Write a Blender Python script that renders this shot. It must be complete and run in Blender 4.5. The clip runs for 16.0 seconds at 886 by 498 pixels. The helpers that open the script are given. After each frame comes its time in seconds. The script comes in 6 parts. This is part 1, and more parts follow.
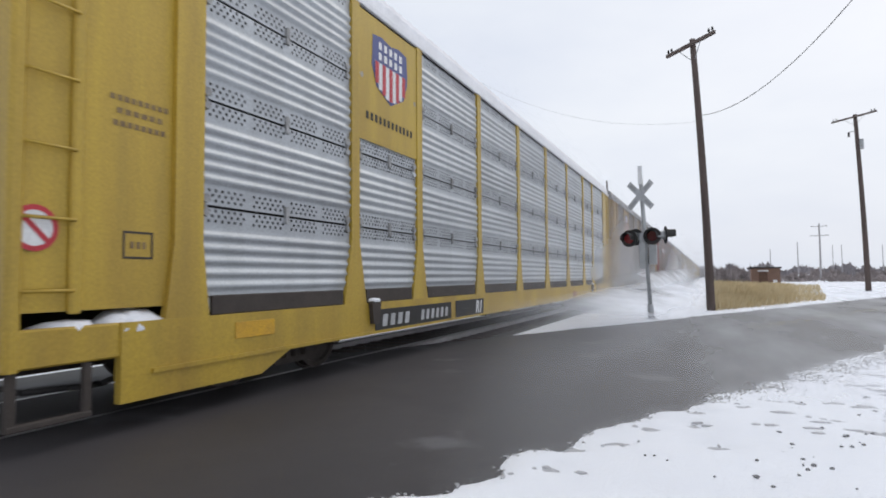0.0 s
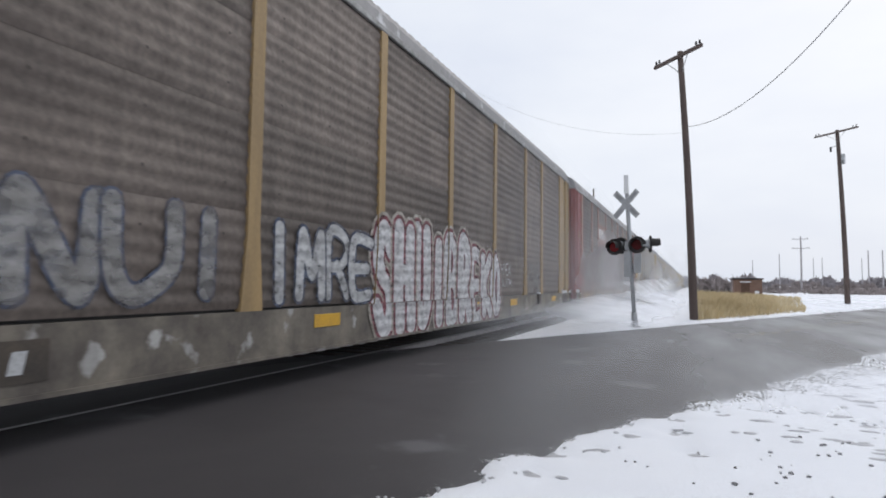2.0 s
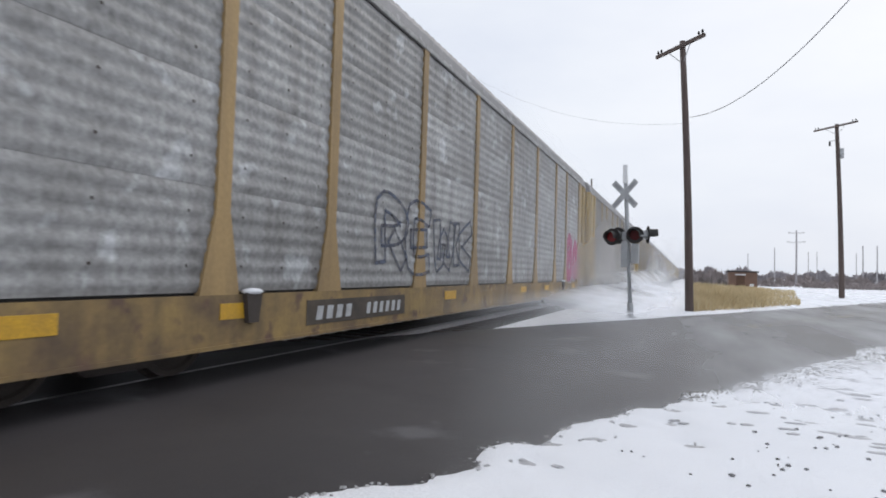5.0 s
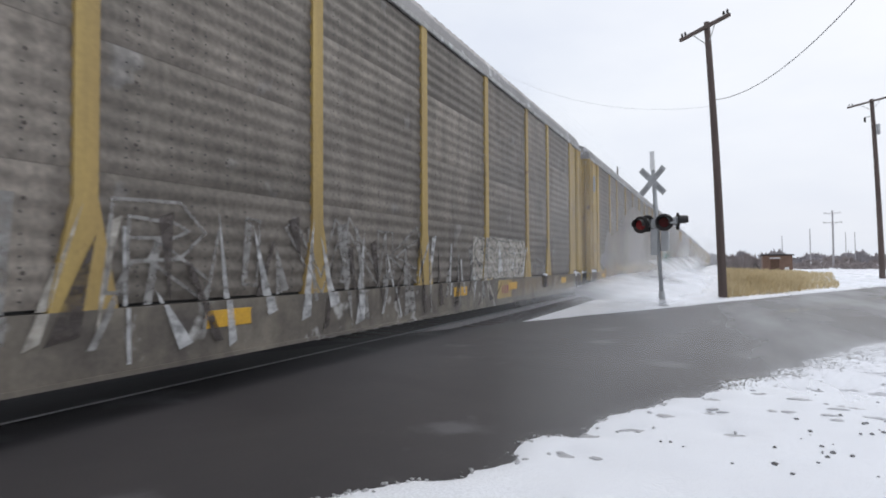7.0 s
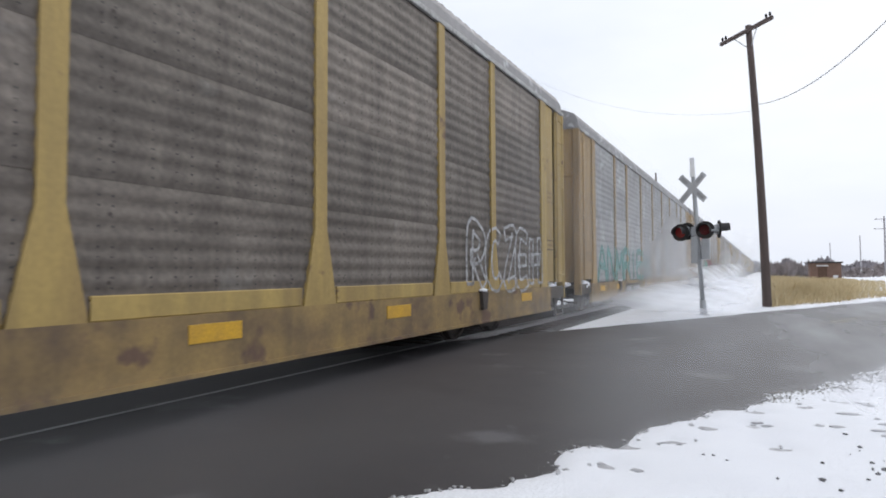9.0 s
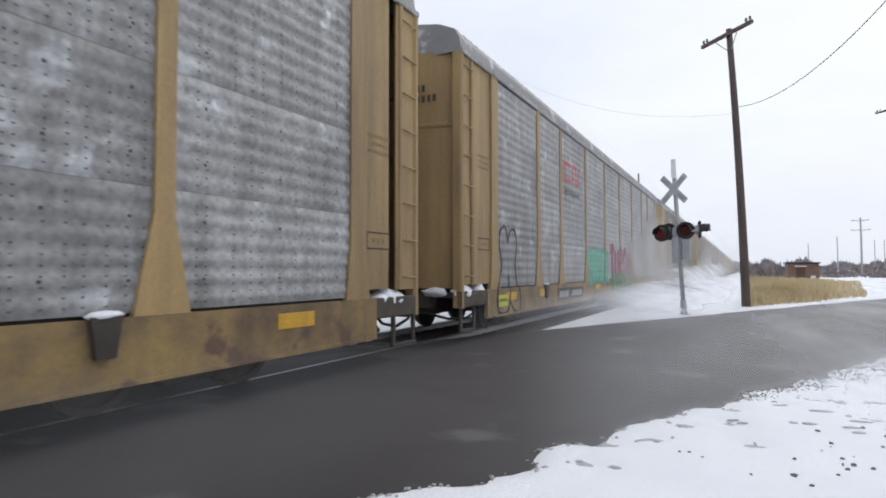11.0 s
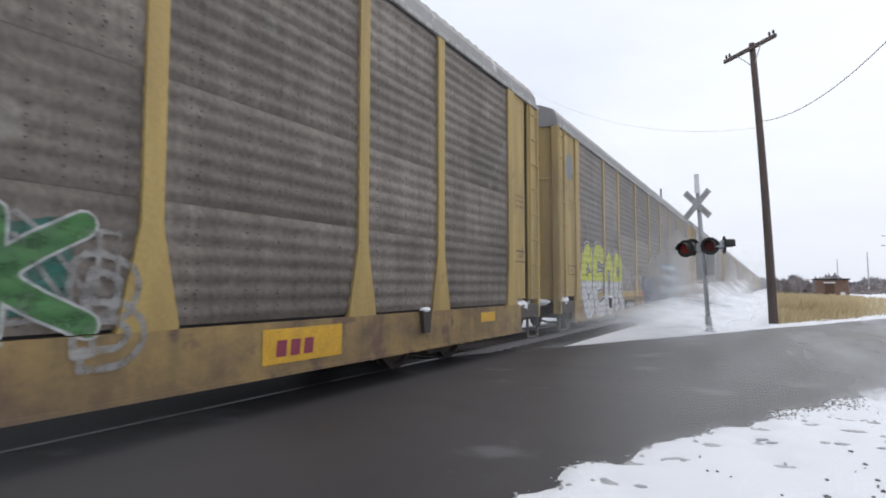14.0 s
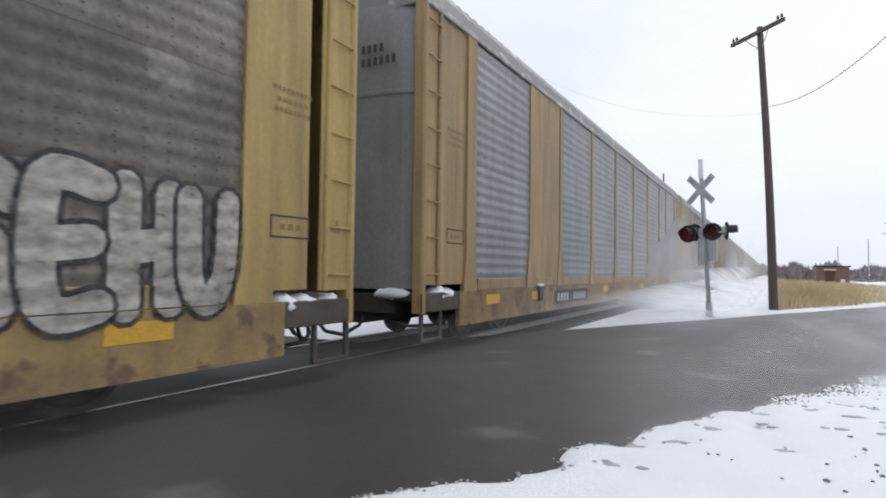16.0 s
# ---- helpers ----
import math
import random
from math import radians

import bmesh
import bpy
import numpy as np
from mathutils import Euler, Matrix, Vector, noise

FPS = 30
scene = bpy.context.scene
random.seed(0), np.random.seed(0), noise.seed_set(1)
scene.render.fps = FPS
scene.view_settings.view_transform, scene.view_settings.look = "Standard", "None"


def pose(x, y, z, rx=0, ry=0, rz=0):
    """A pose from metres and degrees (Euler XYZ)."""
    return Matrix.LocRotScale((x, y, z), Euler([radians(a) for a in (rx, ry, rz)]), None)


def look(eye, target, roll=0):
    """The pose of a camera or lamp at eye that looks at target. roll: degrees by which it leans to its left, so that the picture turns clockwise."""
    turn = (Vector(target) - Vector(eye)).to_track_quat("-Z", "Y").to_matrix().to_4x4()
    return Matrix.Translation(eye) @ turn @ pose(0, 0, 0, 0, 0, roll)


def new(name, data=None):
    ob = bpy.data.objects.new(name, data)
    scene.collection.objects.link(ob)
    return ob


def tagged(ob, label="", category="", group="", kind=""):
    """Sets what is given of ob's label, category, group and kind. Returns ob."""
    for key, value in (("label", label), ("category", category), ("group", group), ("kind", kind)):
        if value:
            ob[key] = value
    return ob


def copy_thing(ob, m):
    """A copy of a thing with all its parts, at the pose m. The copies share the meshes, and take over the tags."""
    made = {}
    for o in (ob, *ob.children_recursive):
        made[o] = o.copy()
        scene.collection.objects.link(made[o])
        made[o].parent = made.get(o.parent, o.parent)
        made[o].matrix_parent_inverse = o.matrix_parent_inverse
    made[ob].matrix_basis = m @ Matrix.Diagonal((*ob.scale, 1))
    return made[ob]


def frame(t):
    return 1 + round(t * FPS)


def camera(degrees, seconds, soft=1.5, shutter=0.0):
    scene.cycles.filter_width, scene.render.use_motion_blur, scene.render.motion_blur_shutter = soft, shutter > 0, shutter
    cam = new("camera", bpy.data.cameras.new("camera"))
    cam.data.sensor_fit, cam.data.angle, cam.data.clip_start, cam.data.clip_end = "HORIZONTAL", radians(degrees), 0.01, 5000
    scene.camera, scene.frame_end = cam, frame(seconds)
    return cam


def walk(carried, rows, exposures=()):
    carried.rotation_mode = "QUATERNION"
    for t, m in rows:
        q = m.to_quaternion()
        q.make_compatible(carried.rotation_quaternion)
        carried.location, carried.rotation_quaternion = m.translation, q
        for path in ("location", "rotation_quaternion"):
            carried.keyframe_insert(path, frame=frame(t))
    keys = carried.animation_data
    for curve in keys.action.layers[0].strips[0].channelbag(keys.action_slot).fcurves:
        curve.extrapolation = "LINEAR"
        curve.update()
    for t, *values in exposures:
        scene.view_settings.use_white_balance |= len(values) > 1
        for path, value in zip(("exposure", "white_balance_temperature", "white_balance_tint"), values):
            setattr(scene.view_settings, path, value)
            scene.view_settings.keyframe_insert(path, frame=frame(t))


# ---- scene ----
# y runs along the railway track, away from the viewer; z = 0 is the road and the rail head.
cam = camera(74.0, 16.0, soft=1.8, shutter=0.05)
PATH = [
    (0.0, 0.023, 0.020, 1.295, 24.33, 2.72, 0.41),
    (0.5, 0.019, 0.032, 1.288, 23.94, 2.58, 0.71),
    (1.0, 0.015, 0.017, 1.289, 23.60, 2.11, 0.75),
    (1.5, 0.030, 0.003, 1.287, 23.05, 1.26, 0.35),
    (2.0, 0.028, 0.024, 1.281, 23.02, 3.21, -0.72),
    (2.5, 0.022, 0.050, 1.277, 22.18, 2.87, -1.45),
    (3.0, 0.002, 0.065, 1.275, 22.13, 2.53, -1.31),
    (3.5, -0.002, 0.085, 1.267, 22.01, 2.56, -1.65),
    (4.0, -0.008, 0.091, 1.261, 21.89, 2.43, -2.54),
    (6.5, -0.021, 0.073, 1.270, 24.54, 1.33, 0.29),
    (7.0, -0.029, 0.053, 1.276, 25.20, 1.46, 0.33),
    (7.5, -0.016, 0.052, 1.275, 26.22, 2.61, 0.57),
    (8.0, -0.024, 0.058, 1.262, 28.00, 2.55, 0.32),
    (8.5, -0.028, -0.009, 1.286, 29.29, 2.31, 0.43),
    (9.0, -0.027, -0.044, 1.307, 28.59, 2.16, 0.24),
    (11.5, 0.013, -0.050, 1.303, 27.06, 2.12, 0.11),
    (12.0, 0.018, -0.039, 1.300, 27.70, 2.45, 0.44),
    (12.5, 0.017, -0.052, 1.300, 27.79, 3.45, 0.16),
    (13.0, 0.008, -0.056, 1.301, 28.05, 3.63, 0.01),
    (13.5, 0.009, -0.061, 1.295, 28.83, 3.81, 0.14),
    (14.0, -0.002, -0.076, 1.300, 29.07, 3.64, -0.02),
    (14.5, 0.007, -0.082, 1.296, 28.96, 3.98, -0.29),
    (15.0, 0.001, -0.036, 1.280, 27.67, 3.61, -0.58),
    (15.5, -0.014, -0.066, 1.285, 28.75, 3.30, -0.87),
    (16.0, -0.036, -0.092, 1.296, 29.12, 1.93, -0.72),
]


def aim(x, y, z, yaw, pitch, lean):
    a, b = radians(yaw), radians(pitch)
    way = Vector((-math.sin(a) * math.cos(b), math.cos(a) * math.cos(b), math.sin(b)))
    eye = Vector((x, y, z))
    return look(eye, eye + way * 10, -lean)


walk(cam, [(r[0], aim(*r[1:])) for r in PATH], [(0.0, -0.03), (2.5, 0.0), (4.0, 0.0), (7.5, 0.03), (9.0, 0.15), (11.5, 0.08), (13.0, 0.1), (16.0, 0.13)])

# ---- light: an overcast winter sky ----
world = bpy.data.worlds.new("overcast")
scene.world = world
world.use_nodes = True
wn, wl = world.node_tree.nodes, world.node_tree.links
wn.clear()
w_out, w_bg = wn.new("ShaderNodeOutputWorld"), wn.new("ShaderNodeBackground")
w_sky, w_mix = wn.new("ShaderNodeTexSky"), wn.new("ShaderNodeMix")
w_sky.sky_type, w_sky.sun_disc = "NISHITA", False
w_sky.sun_elevation, w_sky.sun_rotation = radians(40), radians(17)
w_sky.air_density, w_sky.dust_density = 1.0, 4.0
w_mix.data_type = "RGBA"
w_mix.inputs[0].default_value = 0.93
w_tc, w_map, w_cloud, w_tone = wn.new("ShaderNodeTexCoord"), wn.new("ShaderNodeMapping"), wn.new("ShaderNodeTexNoise"), wn.new("ShaderNodeValToRGB")
w_map.inputs["Scale"].default_value = (1, 1, 2.6)
wl.new(w_tc.outputs["Generated"], w_map.inputs[0])
wl.new(w_map.outputs[0], w_cloud.inputs["Vector"])
w_cloud.inputs["Scale"].default_value, w_cloud.inputs["Detail"].default_value = 2.2, 5
w_tone.color_ramp.elements[0].position, w_tone.color_ramp.elements[1].position = 0.36, 0.64
w_tone.color_ramp.elements[0].color, w_tone.color_ramp.elements[1].color = (7.35, 7.85, 8.9, 1), (8.35, 8.75, 9.45, 1)
wl.new(w_cloud.outputs[0], w_tone.inputs[0])
wl.new(w_tone.outputs[0], w_mix.inputs[7])
wl.new(w_sky.outputs[0], w_mix.inputs[6])
wl.new(w_mix.outputs[2], w_bg.inputs[0])
w_bg.inputs[1].default_value = 0.105
wl.new(w_bg.outputs[0], w_out.inputs[0])
sun_data = bpy.data.lights.new("sun", "SUN")
sun_data.energy, sun_data.angle, sun_data.color = 0.6, radians(25), (1.0, 0.96, 0.9)
sun = new("sun", sun_data)
sun.matrix_world = look((12, 40, 35), (0, 0, 0))

# ---- materials ----
def mat(name, color, rough=0.7, metal=0.0, dark=None, scale=3.0, amount=0.5, streak=(1, 1, 1), grain=40.0, bump=0.15, spots=None, spot_level=0.6, drip=0.0, spec=0.5, mottle=0.14, vary=0.0):
    """A surface with a broad stain layer, a fine grain and, where given, patches of a second kind."""
    m = bpy.data.materials.new(name)
    m.use_nodes = True
    n, l = m.node_tree.nodes, m.node_tree.links
    b = n["Principled BSDF"]
    b.inputs["Roughness"].default_value, b.inputs["Metallic"].default_value = rough, metal
    b.inputs["Specular IOR Level"].default_value = spec
    tc, info = n.new("ShaderNodeTexCoord"), n.new("ShaderNodeObjectInfo")
    add, mp = n.new("ShaderNodeVectorMath"), n.new("ShaderNodeMapping")
    com = n.new("ShaderNodeCombineXYZ")
    sc = n.new("ShaderNodeMath")
    sc.operation, sc.inputs[1].default_value = "MULTIPLY", 37.0
    l.new(info.outputs["Random"], sc.inputs[0])
    for k in range(3):
        l.new(sc.outputs[0], com.inputs[k])
    l.new(tc.outputs["Object"], add.inputs[0])
    l.new(com.outputs[0], add.inputs[1])
    l.new(add.outputs[0], mp.inputs[0])
    mp.inputs["Scale"].default_value = streak
    broad, fine = n.new("ShaderNodeTexNoise"), n.new("ShaderNodeTexNoise")
    broad.inputs["Scale"].default_value, broad.inputs["Detail"].default_value = scale, 6
    broad.inputs["Roughness"].default_value = 0.62
    fine.inputs["Scale"].default_value, fine.inputs["Detail"].default_value = grain, 5
    l.new(mp.outputs[0], broad.inputs["Vector"])
    l.new(add.outputs[0], fine.inputs["Vector"])
    ramp = n.new("ShaderNodeValToRGB")
    ramp.color_ramp.elements[0].position, ramp.color_ramp.elements[1].position = 0.32, 0.68
    d = dark or tuple(c * 0.55 for c in color)
    ramp.color_ramp.elements[0].color = (*(c * (1 - amount) + e * amount for c, e in zip(color, d)), 1)
    ramp.color_ramp.elements[1].color = (*color, 1)
    l.new(broad.outputs[0], ramp.inputs[0])
    last = ramp.outputs[0]
    if spots:
        sp, sr, mx = n.new("ShaderNodeTexNoise"), n.new("ShaderNodeValToRGB"), n.new("ShaderNodeMix")
        sp.inputs["Scale"].default_value, sp.inputs["Detail"].default_value = scale * 1.7, 8
        l.new(add.outputs[0], sp.inputs["Vector"])
        sr.color_ramp.elements[0].position, sr.color_ramp.elements[1].position = spot_level, spot_level + 0.07
        l.new(sp.outputs[0], sr.inputs[0])
        mx.data_type = "RGBA"
        mx.inputs[7].default_value = (*spots, 1)
        l.new(sr.outputs[0], mx.inputs[0])
        l.new(last, mx.inputs[6])
        last = mx.outputs[2]
    if drip:
        dm, dn, dr, dx = n.new("ShaderNodeMapping"), n.new("ShaderNodeTexNoise"), n.new("ShaderNodeMapRange"), n.new("ShaderNodeMix")
        dm.inputs["Scale"].default_value = (1, 2.6, 0.3)
        l.new(add.outputs[0], dm.inputs[0])
        l.new(dm.outputs[0], dn.inputs["Vector"])
        dn.inputs["Scale"].default_value, dn.inputs["Detail"].default_value = 1.5, 9
        dr.inputs["From Min"].default_value, dr.inputs["From Max"].default_value = 0.40, 0.75
        dr.inputs["To Max"].default_value = drip
        l.new(dn.outputs[0], dr.inputs[0])
        l.new(dr.outputs[0], dx.inputs[0])
        dx.data_type = "RGBA"
        l.new(last, dx.inputs[6])
        dx.inputs[7].default_value = (0.062, 0.05, 0.042, 1)
        last = dx.outputs[2]
    var = n.new("ShaderNodeHueSaturation")
    vm = n.new("ShaderNodeMapRange")
    vm.inputs["From Min"].default_value, vm.inputs["From Max"].default_value = 0.25, 0.75
    vm.inputs["To Min"].default_value, vm.inputs["To Max"].default_value = 1 - mottle, 1 + mottle
    l.new(fine.outputs[0], vm.inputs[0])
    if vary:
        pr, pm = n.new("ShaderNodeMapRange"), n.new("ShaderNodeMath")
        pr.inputs["To Min"].default_value, pr.inputs["To Max"].default_value = 1 - vary, 1 + vary
        l.new(info.outputs["Random"], pr.inputs[0])
        pm.operation = "MULTIPLY"
        l.new(pr.outputs[0], pm.inputs[0])
        l.new(vm.outputs[0], pm.inputs[1])
        l.new(pm.outputs[0], var.inputs["Value"])
    else:
        l.new(vm.outputs[0], var.inputs["Value"])
    l.new(last, var.inputs["Color"])
    l.new(var.outputs[0], b.inputs["Base Color"])
    bp = n.new("ShaderNodeBump")
    bp.inputs["Strength"].default_value, bp.inputs["Distance"].default_value = bump, 0.01
    l.new(fine.outputs[0], bp.inputs["Height"])
    l.new(bp.outputs[0], b.inputs["Normal"])
    return m


def glow(name, color, strength):
    m = bpy.data.materials.new(name)
    m.use_nodes = True
    b = m.node_tree.nodes["Principled BSDF"]
    b.inputs["Base Color"].default_value = (*color, 1)
    b.inputs["Emission Color"].default_value = (*color, 1)
    b.inputs["Emission Strength"].default_value = strength
    b.inputs["Roughness"].default_value = 0.15
    return m


DOWN = (1, 1, 0.12)
ALONG = (1, 0.1, 1)
YELLOW_NEW = mat("bright yellow paint", (0.53, 0.36, 0.04), 0.5, dark=(0.34, 0.21, 0.035), scale=1.4, streak=DOWN, amount=0.7, drip=0.2)
YELLOW_OLD = mat("faded yellow paint", (0.47, 0.335, 0.105), 0.65, dark=(0.25, 0.165, 0.068), scale=1.6, streak=DOWN, amount=0.75, spots=(0.16, 0.09, 0.05), spot_level=0.66, drip=0.35, mottle=0.1, grain=22, bump=0.08)
YELLOW_SILL = mat("grimy yellow sill paint", (0.37, 0.25, 0.09), 0.7, dark=(0.13, 0.085, 0.055), scale=1.5, amount=0.95, streak=(1, 0.7, 1), spots=(0.15, 0.09, 0.06), spot_level=0.58, drip=0.45, mottle=0.1, grain=22, bump=0.08)
BROWN_SILL = mat("rust brown sill paint", (0.25, 0.155, 0.065), 0.7, dark=(0.09, 0.058, 0.042), scale=1.5, amount=0.95, streak=(1, 0.7, 1), spots=(0.30, 0.20, 0.07), spot_level=0.62, drip=0.5, mottle=0.1, grain=22, bump=0.08)
GREY_SILL = mat("grimy grey sill paint", (0.25, 0.22, 0.175), 0.75, dark=(0.07, 0.06, 0.055), scale=1.6, amount=0.95, spots=(0.42, 0.41, 0.39), spot_level=0.62, drip=0.5, mottle=0.1, grain=22, bump=0.08)
TAN = mat("tan paint", (0.41, 0.275, 0.12), 0.65, dark=(0.22, 0.15, 0.075), scale=1.5, streak=DOWN, amount=0.8, drip=0.4, mottle=0.1, grain=22, bump=0.08)
RED_OXIDE = mat("faded red paint", (0.27, 0.065, 0.06), 0.6, dark=(0.12, 0.035, 0.035), scale=1.4, streak=DOWN, amount=0.8)
SALMON = mat("weathered salmon paint", (0.37, 0.165, 0.14), 0.7, dark=(0.22, 0.16, 0.115), scale=2.2, streak=DOWN, amount=0.8, spots=(0.28, 0.23, 0.165), spot_level=0.58, mottle=0.1, grain=22, bump=0.08)
SILVER = mat("new galvanised steel", (0.50, 0.525, 0.545), 0.42, 0.3, dark=(0.33, 0.345, 0.365), scale=1.2, streak=ALONG, amount=0.8, drip=0.15)
GALV = mat("weathered galvanised steel", (0.226, 0.198, 0.168), 0.6, 0.1, dark=(0.104, 0.090, 0.075), scale=1.0, streak=(1, 0.3, 0.8), amount=0.95, drip=0.6, spots=(0.25, 0.235, 0.22), spot_level=0.64, mottle=0.3, grain=16, vary=0.2)
GALV_BROWN = mat("brown stained galvanised steel", (0.21, 0.18, 0.152), 0.62, 0.1, dark=(0.092, 0.076, 0.064), scale=1.0, streak=(1, 0.3, 0.8), amount=0.95, drip=0.6, spots=(0.20, 0.18, 0.16), spot_level=0.66, mottle=0.3, grain=16, vary=0.2)
GALV_PALE = mat("pale galvanised steel", (0.385, 0.385, 0.38), 0.55, 0.15, dark=(0.215, 0.21, 0.205), scale=1.2, streak=(1, 0.35, 0.9), amount=0.85, drip=0.45, spots=(0.5, 0.51, 0.52), spot_level=0.6, mottle=0.3, grain=16, vary=0.13)
GALV_DARK = mat("dark grimy galvanised steel", (0.178, 0.146, 0.125), 0.65, 0.1, dark=(0.075, 0.058, 0.050), scale=1.2, streak=(1, 0.35, 0.9), amount=0.9, drip=0.6, mottle=0.3, grain=16, vary=0.2)
GALV_DEEP = mat("deep brown grimy steel", (0.148, 0.118, 0.104), 0.65, 0.1, dark=(0.056, 0.043, 0.038), scale=1.2, streak=(1, 0.35, 0.9), amount=0.9, drip=0.6, mottle=0.3, grain=16, vary=0.2)
BLUE_GREY = mat("smooth blue-grey steel", (0.265, 0.28, 0.285), 0.5, 0.15, dark=(0.19, 0.195, 0.20), scale=0.9, streak=DOWN, amount=0.8, drip=0.35, mottle=0.12, grain=20, vary=0.08)
ROOF = mat("dull roof steel", (0.25, 0.245, 0.25), 0.6, 0.1, scale=1.2, amount=0.5, spots=(0.48, 0.485, 0.5), spot_level=0.6)
ROOF_SNOW = mat("snow crusted roof", (0.84, 0.84, 0.86), 0.8, scale=1.5, dark=(0.66, 0.65, 0.66), amount=0.6)
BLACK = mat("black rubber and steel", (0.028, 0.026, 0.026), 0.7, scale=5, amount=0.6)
GRIME = mat("brake dust brown steel", (0.065, 0.052, 0.045), 0.8, scale=3, amount=0.7)
SMUDGE = mat("sooty sill paint", (0.10, 0.08, 0.06), 0.8, dark=(0.04, 0.034, 0.03), scale=3, amount=0.9, drip=0.4)
FAINT = mat("faint worn stencil paint", (0.17, 0.11, 0.06), 0.75, dark=(0.30, 0.21, 0.08), scale=14, amount=0.8)
STEEL_BLUE = mat("worn steel blue paint", (0.13, 0.18, 0.25), 0.6, dark=(0.24, 0.21, 0.14), scale=5, amount=0.7)
RUST = mat("rusty steel", (0.13, 0.075, 0.05), 0.85, scale=4, amount=0.7)
RAIL = mat("worn rail steel", (0.42, 0.41, 0.41), 0.3, 0.8, scale=6, amount=0.4)
WHITE = mat("white paint", (0.78, 0.78, 0.78), 0.6, scale=4, amount=0.25)
RED = mat("red paint", (0.50, 0.03, 0.045), 0.5, scale=4, amount=0.4)
BLUE = mat("navy paint", (0.06, 0.075, 0.23), 0.5, scale=4, amount=0.4)
BROWN_SIGN = mat("red brown paint", (0.21, 0.082, 0.048), 0.65, scale=3, amount=0.6, mottle=0.2, grain=20)
LIME = mat("lime yellow spray paint", (0.58, 0.60, 0.07), 0.6, scale=4, amount=0.3)
MAROON = mat("maroon spray paint", (0.25, 0.035, 0.07), 0.6, scale=4, amount=0.4)
CHALK = mat("chalky white spray paint", (0.55, 0.56, 0.57), 0.7, scale=5, amount=0.6, dark=(0.25, 0.24, 0.23))
AMBER = mat("amber reflective strip", (0.66, 0.37, 0.02), 0.5, scale=5, amount=0.6, dark=(0.42, 0.24, 0.04))
SNOW = mat("fresh snow", (0.86, 0.87, 0.90), 0.75, scale=0.8, dark=(0.78, 0.79, 0.83), amount=0.7, grain=60, bump=0.25)
WOOD = mat("weathered pole timber", (0.115, 0.085, 0.075), 0.85, scale=5, streak=(1, 1, 0.08), amount=0.7, grain=30)
STEEL_GREY = mat("galvanised mast", (0.42, 0.43, 0.44), 0.5, 0.3, scale=4, amount=0.4)
BRICK_MAT = mat("brown brick", (0.22, 0.135, 0.10), 0.85, scale=3, amount=0.6)
LENS = glow("red signal lens", (0.20, 0.02, 0.022), 0.03)
LENS_DARK = mat("dark red lens", (0.10, 0.012, 0.015), 0.12, scale=8, amount=0.4)
BUCK = mat("weathered white sign", (0.56, 0.57, 0.59), 0.6, scale=5, amount=0.5)
# paler copy of the pole timber with distance haze mixed into the colour
WOOD_FAR = mat("hazy distant timber", (0.42, 0.40, 0.41), 0.9, scale=2, amount=0.3)
STONE = mat("dark wet stone", (0.075, 0.068, 0.065), 0.8, scale=20, amount=0.6)
STRAW = mat("dry golden grass", (0.62, 0.51, 0.31), 0.85, scale=0.9, dark=(0.44, 0.33, 0.18), amount=0.7)
# brown twigs made paler: the haze of the distance is in their colour
TWIG = mat("haze-paled brown twigs", (0.34, 0.295, 0.285), 0.9, scale=0.3, amount=0.5)
TWIG_FAR = mat("hazy bare woods", (0.33, 0.305, 0.315), 0.9, scale=0.1, amount=0.4)

